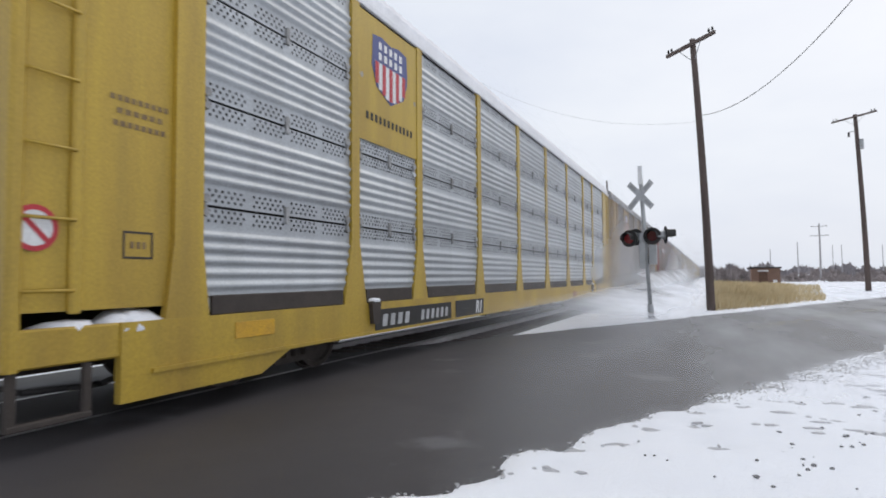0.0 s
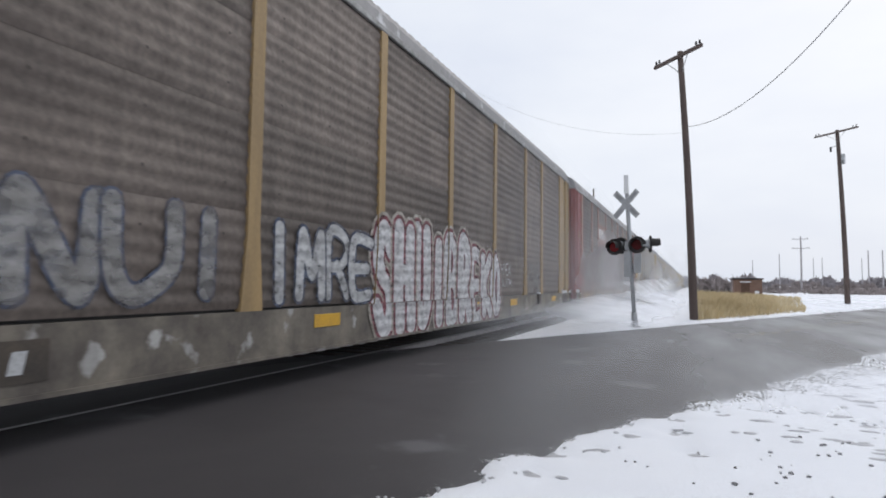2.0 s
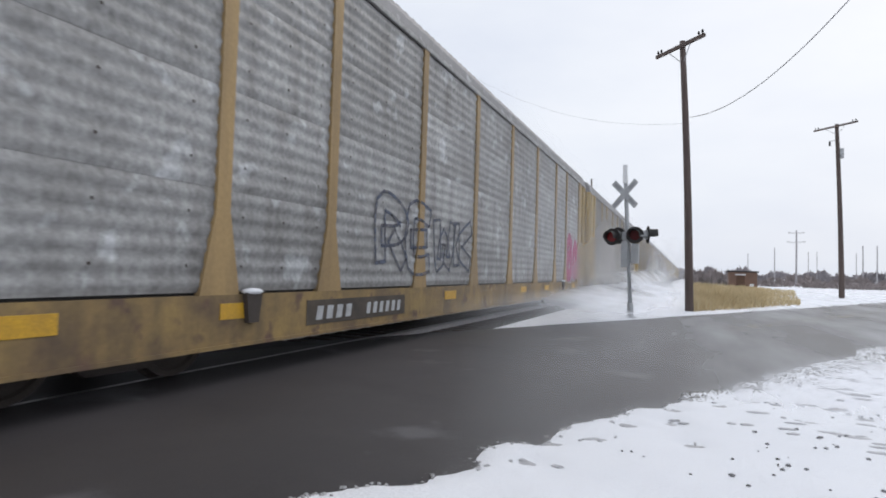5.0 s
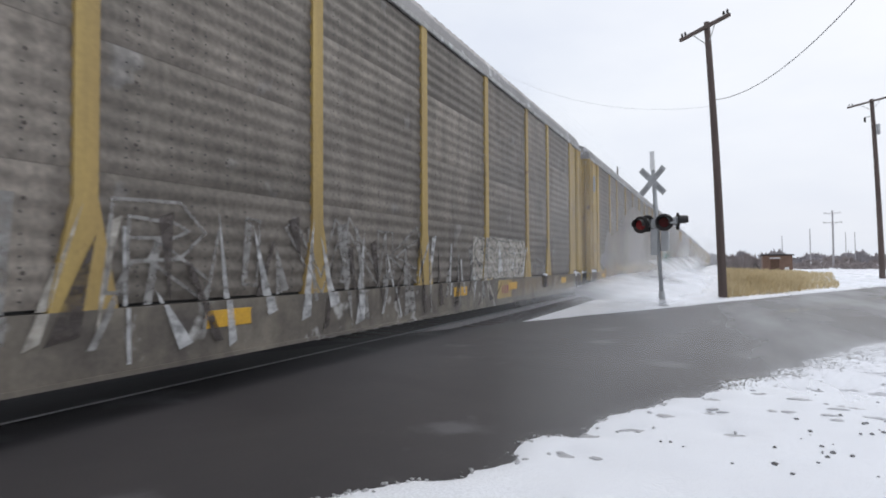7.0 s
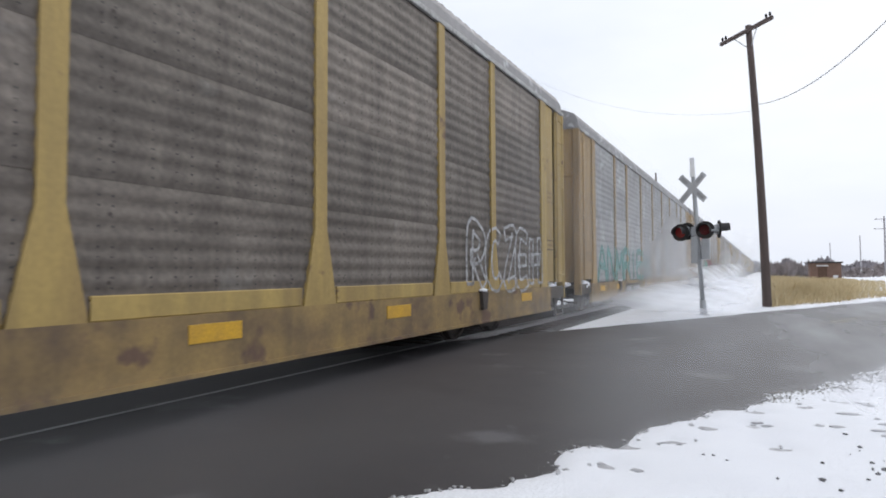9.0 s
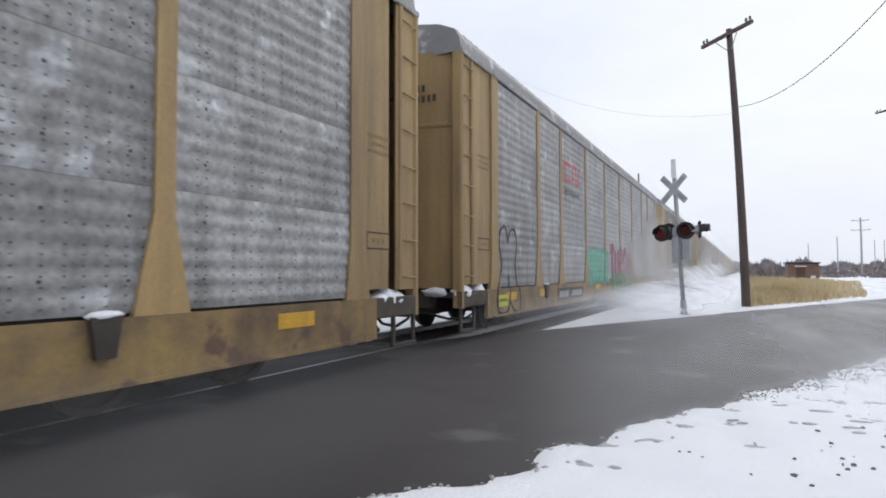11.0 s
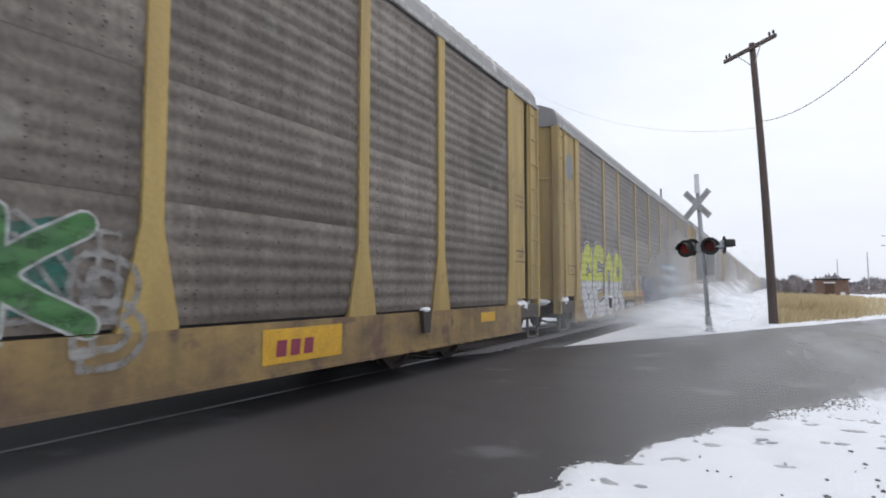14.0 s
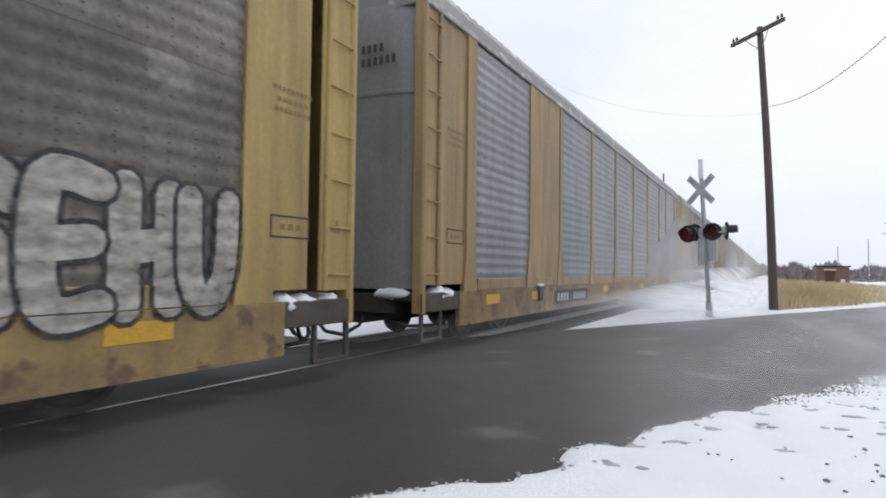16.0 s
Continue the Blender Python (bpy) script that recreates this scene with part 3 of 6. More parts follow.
# ---- shed, marker posts, grass and woods ----
def brick_shed():
    t = thing("brick_shed", "small flat-roofed brown brick shed standing in dry grass", "shed", (6.25, 82.6, -0.1))
    m = Mesh()
    for a in ((-1.55, -1.43, -1.5, 1.5), (1.43, 1.55, -1.5, 1.5), (-1.43, 1.43, 1.38, 1.5), (-1.43, -0.75, -1.5, -1.38), (0.2, 1.43, -1.5, -1.38)):
        m.box(*a, 0, 2.15)
    m.box(-0.75, 0.2, -1.5, -1.38, 1.9, 2.15)
    part("wall", m, BRICK_MAT, t, "brown brick wall")
    m = Mesh()
    m.bar(0, -1.72, 1.72, -1.7, 1.65, 2.15, 2.32, 0.03)
    part("roof", m, BLACK, t, "dark flat roof slab")
    m = Mesh()
    m.bar(0, -0.85, 0.3, -1.56, -1.5, 1.78, 1.93, 0.01)
    part("lintel", m, WHITE, t, "white lintel over the doorway")
    m = Mesh()
    m.bar(0, -0.75, 0.2, -1.42, -1.39, 0, 1.9, 0.005)
    part("door", m, RUST, t, "dark red-brown door")
    m = Mesh()
    m.bar(0, 0.75, 1.2, -1.62, -1.5, 0.35, 0.75, 0.02)
    part("meter_box", m, WHITE, t, "small pale box on the wall")


brick_shed()
m = Mesh()
m.tube((0, 0, -0.1), (0, 0, 1.3), 0.13, 8, 0.11)
first = solid("marker_post", m, WHITE, "white marker post in the snowy field", "post", "marker posts")
first.location = (15.4, 129, 0)
copy_thing(first, pose(17.1, 129.5, 0))


def grass():
    rnd = random.Random(9)
    m = Mesh()
    k = 0
    while k < 24000:
        y = 22.8 + 56 * rnd.random() ** 1.5
        x = rnd.uniform(0.2, 0.138 * y + 0.5)
        if across(x, y) > -9.45 - rnd.random() * 0.5:
            continue
        dens = 0.5 + 0.5 * wob(x, y, 0.35)
        if rnd.random() > 0.45 + dens:
            continue
        if x > 0.112 * y and rnd.random() < 0.6:
            continue
        h = rnd.uniform(0.2, 0.8) * (0.45 + 0.9 * dens) * (1.15 - 0.75 * min(1.0, x / (0.13 * y)))
        a, w = rnd.uniform(0, math.pi), rnd.uniform(0.007, 0.018) * (1 + y / 60)
        lx, ly = rnd.gauss(0.1, 0.3) * h, rnd.gauss(0.0, 0.25) * h
        c, s = math.cos(a) * w, math.sin(a) * w
        z = ground_z(x, y) - 0.03
        i = len(m.v)
        m.v += [(x - c, y - s, z), (x + c, y + s, z), (x + c * 0.7 + lx * 0.4, y + s * 0.7 + ly * 0.4, z + h * 0.6), (x - c * 0.7 + lx * 0.4, y - s * 0.7 + ly * 0.4, z + h * 0.6), (x + lx, y + ly, z + h)]
        m.f += [(i, i + 1, i + 2, i + 3), (i + 3, i + 2, i + 4)]
        m.s += [False, False]
        k += 1
    solid("dry_grass", m, STRAW, "tall dry golden grass growing behind the utility pole", "grass", kind="stuff")


grass()


def thicket(name, spots, material, label, seed, twigs=90, wide=1.0):
    """Bare shrubs or trees: each spot is x, y, height, spread."""
    rnd = random.Random(seed)
    m = Mesh()
    for x, y, h, sp in spots:
        for k in range(twigs):
            a = rnd.uniform(0, 2 * math.pi)
            q = rnd.random() ** 0.6
            bx, by = x + math.cos(a) * sp * q * 0.6, y + math.sin(a) * sp * q * 0.6
            z0 = rnd.uniform(-0.2, 0.55 * h)
            top = h * (1 - 0.55 * q * q) * rnd.uniform(0.55, 1.0)
            z1 = max(z0 + 0.15 * h, top)
            tx, ty = bx + math.cos(a) * sp * 0.3 * rnd.random(), by + math.sin(a) * sp * 0.3 * rnd.random()
            w = wide * rnd.uniform(0.03, 0.12)
            b = rnd.uniform(0, math.pi)
            c, s = math.cos(b) * w, math.sin(b) * w
            i = len(m.v)
            m.v += [(bx - c, by - s, z0), (bx + c, by + s, z0), (tx, ty, z1), (bx + (tx - bx) * 0.5 + c * 3, by + (ty - by) * 0.5 + s * 3, z0 + (z1 - z0) * 0.55)]
            m.f += [(i, i + 1, i + 2), (i, i + 3, i + 2)]
            m.s += [False, False]
    return solid(name, m, material, label, "bushes", kind="stuff")


rnd = random.Random(12)
thicket("bare_bushes", [(0.6 + 0.5 * k + rnd.uniform(-0.3, 0.3), 112 + rnd.uniform(-4, 4), rnd.uniform(2.3, 3.5), 1.6) for k in range(14)] + [(rnd.uniform(6, 13), 118 + rnd.uniform(-5, 9), rnd.uniform(1.2, 2.0), 1.3) for k in range(12)], TWIG, "dense bare brown bushes behind the dry grass", 3, 110)
thicket("field_scrub", [(18 + 3.2 * k + rnd.uniform(-1, 1), 150 + rnd.uniform(-12, 22), rnd.uniform(1.4, 3.0), 3.0) for k in range(34)], TWIG, "low brown scrub along the snowy field", 5, 90, 2.2)
thicket("low_scrub", [(rnd.uniform(13, 120), rnd.uniform(112, 165), rnd.uniform(0.7, 1.7), 2.6) for k in range(220)], TWIG, "low reddish-brown scrub beyond the snowy field", 8, 50, 1.6)
far = []
for k in range(240):
    a = radians(-85 + 170 * k / 239 + rnd.uniform(-0.3, 0.3))
    d = rnd.uniform(330, 440)
    far.append((math.sin(a) * d, math.cos(a) * d, rnd.uniform(5.0, 9.5), 6.0))
thicket("distant_woods", far, TWIG_FAR, "distant line of bare woods on the horizon", 6, 110, 6.0)

# ---- the train: covered car carriers ----
HALF, SIDE, SKIN, EAVE, DECK = 13.8, 1.58, 1.535, 5.32, 0.93
POSTS = [-12.2, -9.3, -7.28, -4.37, -1.45, 1.45, 4.37, 7.28, 9.3, 12.2]
CAR_STEP, SPEED, FIRST = 29.12, 17.9, 16.28
SLACK = {0: 0.04, 2: -0.03, 4: -0.09, 5: 0.06, 7: 0.04, 9: -0.08}  # play in the couplers


def panel_mesh(w, h, style):
    """A corrugated steel sheet, its outer face towards +x, base at z = 0."""
    m = Mesh()
    prof = []
    if style == "ribbed":
        prof = [(0.0, 0.0), (0.0, h * 0.17)]
        ribs = 5
        for k in range(ribs * 6 + 1):
            u = k / (ribs * 6)
            prof.append((0.028 * math.sin(math.pi * u * ribs) ** 2 * (1 if k % 6 else 0) - 0.0, h * (0.19 + 0.60 * u)))
        prof += [(0.0, h * 0.82), (0.0, h)]
    else:
        n = 6
        for k in range(n * 5 + 1):
            u = k / (n * 5)
            prof.append((0.010 * (1 - math.cos(2 * math.pi * u * n)), h * u))
    k0 = len(prof)
    for y in (-w / 2, w / 2):
        m.v += [(p[0], y, p[1]) for p in prof]
    for i in range(k0 - 1):
        m.f.append((i, i + k0, i + k0 + 1, i + 1))
        m.s.append(True)
    back = [(-0.02, -w / 2, 0), (-0.02, w / 2, 0), (-0.02, w / 2, h), (-0.02, -w / 2, h)]
    m.face(back[::-1])
    if style != "ribbed":
        for y in (-0.36, 0.0, 0.36):
            for z in (0.25, 0.75):
                m.face([(0.021, y * w + 0.018 * math.cos(a), z * h + 0.018 * math.sin(a)) for a in (k * math.pi / 3 for k in range(6))])
    return m


def hole_mesh(w, h, style):
    m = Mesh()
    def hole(y, z, r):
        m.face([(0.004, y + r * math.cos(a), z + r * math.sin(a)) for a in (k * math.pi / 3 for k in range(6))])
    if style == "ribbed":
        for band in (0.045, 0.875):
            for gk in range(4):
                c = -w / 2 + w * (gk + 0.5) / 4
                for i in range(6):
                    for j in range(3):
                        hole(c + (i - 2.5) * 0.088 + (j % 2) * 0.044, h * band + j * 0.052, 0.019)
    else:
        hr = random.Random(2)
        for gk in range(11):
            c = -w / 2 + w * (gk + 0.5) / 11 + hr.uniform(-0.07, 0.07)
            top = hr.choice((0.94, 0.94, 0.7))
            for j in range(13):
                z = h * (0.06 + 0.9 * j / 12)
                if z < h * top:
                    hole(c, z, 0.0105)
    m.v = [(v[0] + (0.0 if style == "ribbed" else 0.014), v[1], v[2]) for v in m.v]
    return m


def post_mesh(width, foot, flare=0.85):
    m = Mesh()
    a, b = width / 2, foot / 2
    z0, z1 = DECK - 0.02, EAVE - 0.02
    m.prism([(-b, z0), (b, z0), (b * 0.93, z0 + 0.12), (a, z0 + flare), (a, z1), (-a, z1), (-a, z0 + flare), (-b * 0.93, z0 + 0.12)], 0, SKIN - 0.03, SIDE)
    return m


def roof_mesh(ribs):
    m = Mesh()
    n, prof = ribs * 2, []
    for a, z in ((-1, 0), (-0.98, 0.25), (-0.91, 0.43), (-0.7, 0.57), (-0.35, 0.66), (0, 0.69), (0.35, 0.66), (0.7, 0.57), (0.91, 0.43), (0.98, 0.25), (1, 0)):
        prof.append((a * (SIDE - 0.03), EAVE + z))
    for i in range(n + 1):
        y = -HALF + 0.05 + (2 * HALF - 0.1) * i / n
        d = 0.022 if i % 2 else 0.0
        m.v += [(p[0], y, p[1] + d) for p in prof]
    for i in range(n):
        for k in range(10):
            m.f.append((i * 11 + k, i * 11 + k + 1, (i + 1) * 11 + k + 1, (i + 1) * 11 + k))
            m.s.append(False)
    m.f += [tuple(range(10, -1, -1)), tuple(range(n * 11, n * 11 + 11))]
    m.s += [False, False]
    return m


def wheel_mesh():
    m = Mesh()
    rings = [(-0.07, 0.02), (-0.07, 0.49), (-0.04, 0.49), (-0.035, 0.46), (0.07, 0.455), (0.07, 0.39), (0.03, 0.37), (0.02, 0.16), (0.07, 0.13), (0.075, 0.02)]
    n = 24
    for x, r in rings:
        m.v += [(x, r * math.cos(2 * math.pi * i / n), r * math.sin(2 * math.pi * i / n)) for i in range(n)]
    for k in range(len(rings) - 1):
        for i in range(n):
            j = (i + 1) % n
            m.f.append((k * n + i, (k + 1) * n + i, (k + 1) * n + j, k * n + j))
            m.s.append(False)
    return m


def truck_mesh(sx):
    """A cast side frame with axle boxes and spring nest."""
    m = Mesh()
    x0, x1 = sorted((sx * 0.96, sx * 1.10))
    m.prism([(-1.15, 0.40), (-0.62, 0.42), (-0.34, 0.20), (0.34, 0.20), (0.62, 0.42), (1.15, 0.40), (1.15, 0.56), (0.7, 0.66), (0.36, 0.78), (-0.36, 0.78), (-0.7, 0.66), (-1.15, 0.56)], 0, x0, x1)
    for y in (-0.88, 0.88):
        m.tube((sx * 0.93, y, 0.46), (sx * 1.16, y, 0.46), 0.12, 12)
    for y in (-0.2, 0.0, 0.2):
        m.tube((sx * 1.06, y, 0.28), (sx * 1.06, y, 0.56), 0.075, 8)
    return m


WHEEL, TRUCKS, AXLE = wheel_mesh().data("wheel"), {s: truck_mesh(s).data("side_frame") for s in (-1, 1)}, Mesh()
AXLE.tube((-0.72, 0, 0), (0.72, 0, 0), 0.085, 12)
AXLE = AXLE.data("axle")
ROOF_FINE = roof_mesh(92).data("roof")
SETS, PANELS = {}, {}


def flat_shape(pts, x):
    """A painted outline on the car's side; pts are (y, z)."""
    m = Mesh()
    m.face([(x, y, z) for y, z in pts])
    return m


def bars(car, y0, y1, z0, z1, n, x, material, name="lettering", label="", slant=0.0, fill=0.55):
    """Plain bars that stand for letters."""
    m = Mesh()
    w = (y1 - y0) / n
    for k in range(n):
        a = y0 + w * (k + (1 - fill) / 2)
        b = a + w * fill
        cells = [(a, b, z0, z1)]
        for c in cells:
            m.face([(x, c[0] + slant * (c[2] - z0), c[2]), (x, c[1] + slant * (c[2] - z0), c[2]), (x, c[1] + slant * (c[3] - z0), c[3]), (x, c[0] + slant * (c[3] - z0), c[3])])
    ob = part(name, m, material, car, label)
    return tagged(ob, label, kind="stuff") if n > 1 else ob


# ---- spray paint: letters drawn with a round tip, lying on panels, posts and sill ----
def spray_paint(name, color, cover=0.9, wear=None):
    """Paint sprayed over corrugated steel: it follows the ribs, and is thin or gone in places."""
    m = bpy.data.materials.new(name)
    m.use_nodes = True
    n, l = m.node_tree.nodes, m.node_tree.links
    b = n["Principled BSDF"]
    b.inputs["Roughness"].default_value = 0.65
    tc, mp, nz, ramp = n.new("ShaderNodeTexCoord"), n.new("ShaderNodeMapping"), n.new("ShaderNodeTexNoise"), n.new("ShaderNodeValToRGB")
    mp.inputs["Scale"].default_value = (1, 1.3, 2.4)
    l.new(tc.outputs["Object"], mp.inputs[0])
    l.new(mp.outputs[0], nz.inputs["Vector"])
    nz.inputs["Scale"].default_value, nz.inputs["Detail"].default_value = 2.2, 8
    nz.inputs["Roughness"].default_value = 0.65
    d = wear or tuple(c * 0.6 for c in color)
    ramp.color_ramp.elements[0].position, ramp.color_ramp.elements[1].position = 0.36, 0.58
    ramp.color_ramp.elements[0].color, ramp.color_ramp.elements[1].color = (*d, 1), (*color, 1)
    l.new(nz.outputs[0], ramp.inputs[0])
    l.new(ramp.outputs[0], b.inputs["Base Color"])
    thin, fade = n.new("ShaderNodeTexNoise"), n.new("ShaderNodeMapRange")
    thin.inputs["Scale"].default_value, thin.inputs["Detail"].default_value = 5.0, 8
    l.new(mp.outputs[0], thin.inputs["Vector"])
    fade.inputs["From Min"].default_value, fade.inputs["From Max"].default_value = 0.30, 0.56
    fade.inputs["To Min"].default_value, fade.inputs["To Max"].default_value = max(0.0, cover - 0.5), cover
    l.new(thin.outputs[0], fade.inputs[0])
    l.new(fade.outputs[0], b.inputs["Alpha"])
    sep, freq, wave, bp = n.new("ShaderNodeSeparateXYZ"), n.new("ShaderNodeMath"), n.new("ShaderNodeMath"), n.new("ShaderNodeBump")
    l.new(tc.outputs["Object"], sep.inputs[0])
    freq.operation, freq.inputs[1].default_value = "MULTIPLY", 2 * math.pi / 0.179
    l.new(sep.outputs[2], freq.inputs[0])
    wave.operation = "SINE"
    l.new(freq.outputs[0], wave.inputs[0])
    l.new(wave.outputs[0], bp.inputs["Height"])
    bp.inputs["Strength"].default_value, bp.inputs["Distance"].default_value = 0.5, 0.011
    l.new(bp.outputs[0], b.inputs["Normal"])
    return m


def cut(poly, hull):
    """The part of a convex outline inside a convex, counter-clockwise hull."""
    for (ax, az), (bx, bz) in zip(hull, hull[1:] + hull[:1]):
        out = []
        side = [(bx - ax) * (p[1] - az) - (bz - az) * (p[0] - ax) for p in poly]
        for i, p in enumerate(poly):
            j = (i + 1) % len(poly)
            q = poly[j]
            if side[i] >= 0:
                out.append(p)
            if side[i] * side[j] < 0:
                t = side[i] / (side[i] - side[j])
                out.append((p[0] + (q[0] - p[0]) * t, p[1] + (q[1] - p[1]) * t))
        poly = out
        if len(poly) < 3:
            return []
    return poly


def lay(m, car, polys, lift):
    """Lays outlines on the side of a car: on the sheets, over the posts and down the sill."""
    foot, top = car["foot"] / 2, EAVE - 0.1
    zones = []
    for a, b in zip(POSTS, POSTS[1:]):
        if car["kick"]:
            zones.append((SKIN + 0.037, [(a + 0.1, DECK + 0.01), (b - 0.1, DECK + 0.01), (b - 0.1, DECK + 0.2), (a + 0.1, DECK + 0.2)]))
        zones.append((SKIN + 0.024, [(a + 0.1, DECK + (0.2 if car["kick"] else 0.01)), (b - 0.1, DECK + (0.2 if car["kick"] else 0.01)), (b - 0.1, top), (a + 0.1, top)]))
    for k, y in enumerate(POSTS):
        a, b, f = (0.17, 0.26, 0.75) if k in (0, 9) else (0.10, foot, 0.9)
        zones.append((SIDE + 0.003, [(y - b, DECK), (y + b, DECK), (y + a, DECK + f), (y - a, DECK + f)]))
        zones.append((SIDE + 0.003, [(y - a, DECK + f), (y + a, DECK + f), (y + a, top), (y - a, top)]))
    zones.append((SIDE + 0.016, [(-12.6, 0.385), (12.6, 0.385), (12.6, DECK), (-12.6, DECK)]))
    for i, poly in enumerate(polys):
        area = sum(p[0] * q[1] - p[1] * q[0] for p, q in zip(poly, poly[1:] + poly[:1]))
        poly = poly if area > 0 else poly[::-1]
        lo, hi = min(p[0] for p in poly), max(p[0] for p in poly)
        for x, hull in zones:
            if hull[1][0] < lo or hull[0][0] > hi:
                continue
            piece = cut(poly, hull)
            if piece:
                m.face([(x + lift + 0.0003 * (i % 6), y, z) for y, z in piece])


LETTERS = {
    "S": [[(1, .82), (.7, 1), (.25, .97), (.05, .75), (.3, .55), (.75, .45), (.95, .22), (.7, 0), (.3, .02), (0, .2)]],
    "E": [[(1, 1), (0, 1), (0, 0), (1, 0)], [(0, .5), (.8, .52)]],
    "5": [[(1, .62), (1, .98), (.02, .98), (0, .5), (.98, .5), (1, .02), (-.05, 0)]],
    "P": [[(0, 0), (0, 1), (.7, 1), (1, .8), (.8, .5), (.05, .42)]],
    "Z": [[(0, 1), (1, 1), (.1, .05), (1, 0)]],
    "G": [[(1, .85), (.6, 1), (.15, .85), (0, .45), (.2, .08), (.7, 0), (1, .2), (.95, .45), (.55, .45)]],
    "O": [[(.5, 1), (.1, .82), (0, .5), (.12, .15), (.5, 0), (.88, .15), (1, .5), (.9, .82), (.5, 1)]],
    "C": [[(1, .85), (.6, 1), (.15, .85), (0, .45), (.2, .08), (.7, 0), (1, .15)]],
    "N": [[(0, 0), (.05, 1), (.9, 0), (1, 1)]],
    "U": [[(0, 1), (.05, .25), (.4, 0), (.8, .1), (1, .4), (1, 1)]],
    "R": [[(0, 0), (0, 1), (.7, 1), (.95, .78), (.7, .52), (.05, .48)], [(.4, .5), (1, 0)]],
    "K": [[(0, 0), (0, 1)], [(1, 1), (.1, .48), (1, 0)]],
    "M": [[(0, 0), (.12, 1), (.5, .35), (.88, 1), (1, 0)]],
    "B": [[(0, 0), (0, 1), (.65, 1), (.85, .78), (.6, .55), (.05, .52)], [(.6, .55), (1, .32), (.75, 0), (0, 0)]],
    "A": [[(0, 0), (.45, 1), (1, 0)], [(.2, .38), (.8, .38)]],
    "H": [[(0, 0), (0, 1)], [(1, 0), (1, 1)], [(0, .5), (1, .52)]],
    "I": [[(.5, 0), (.5, 1)]],
    "T": [[(0, 1), (1, 1)], [(.5, 1), (.5, 0)]],
    "J": [[(.2, 1), (1, 1)], [(.65, 1), (.65, .2), (.35, 0), (0, .15)]],
    "X": [[(0, 0), (1, 1)], [(0, 1), (1, 0)]],
    "Y": [[(0, 1), (.5, .5), (1, 1)], [(.5, .5), (.5, 0)]],
    "W": [[(0, 1), (.2, 0), (.5, .6), (.8, 0), (1, 1)]],
    "V": [[(0, 1), (.5, 0), (1, 1)]],
}


def curve(pts, soft):
    """A soft line through points, or the straight one."""
    if not soft or len(pts) < 3:
        return list(pts)
    out = []
    for i in range(len(pts) - 1):
        a, b, c, d = pts[max(0, i - 1)], pts[i], pts[i + 1], pts[min(len(pts) - 1, i + 2)]
        for k in range(4):
            t = k / 4
            out.append(tuple(0.5 * (2 * b[j] + (c[j] - a[j]) * t + (2 * a[j] - 5 * b[j] + 4 * c[j] - d[j]) * t * t + (3 * b[j] - a[j] - 3 * c[j] + d[j]) * t ** 3) for j in (0, 1)))
    return out + [tuple(pts[-1])]


def ribbon(line, r, round_tip=True):
    """A band of half-width r along a line, as convex pieces."""
    out = []
    for p, q in zip(line, line[1:]):
        d = Vector((q[0] - p[0], q[1] - p[1]))
        if d.length < 1e-6:
            continue
        d.normalize()
        e = 0.0 if round_tip else r
        p2, q2 = (p[0] - d.x * e, p[1] - d.y * e), (q[0] + d.x * e, q[1] + d.y * e)
        nx, ny = -d.y * r, d.x * r
        out.append([(p2[0] + nx, p2[1] + ny), (p2[0] - nx, p2[1] - ny), (q2[0] - nx, q2[1] - ny), (q2[0] + nx, q2[1] + ny)])
    if round_tip:
        for p in line:
            out.append([(p[0] + r * math.cos(a), p[1] + r * math.sin(a)) for a in (k * math.pi / 5 for k in range(10))])
    return out


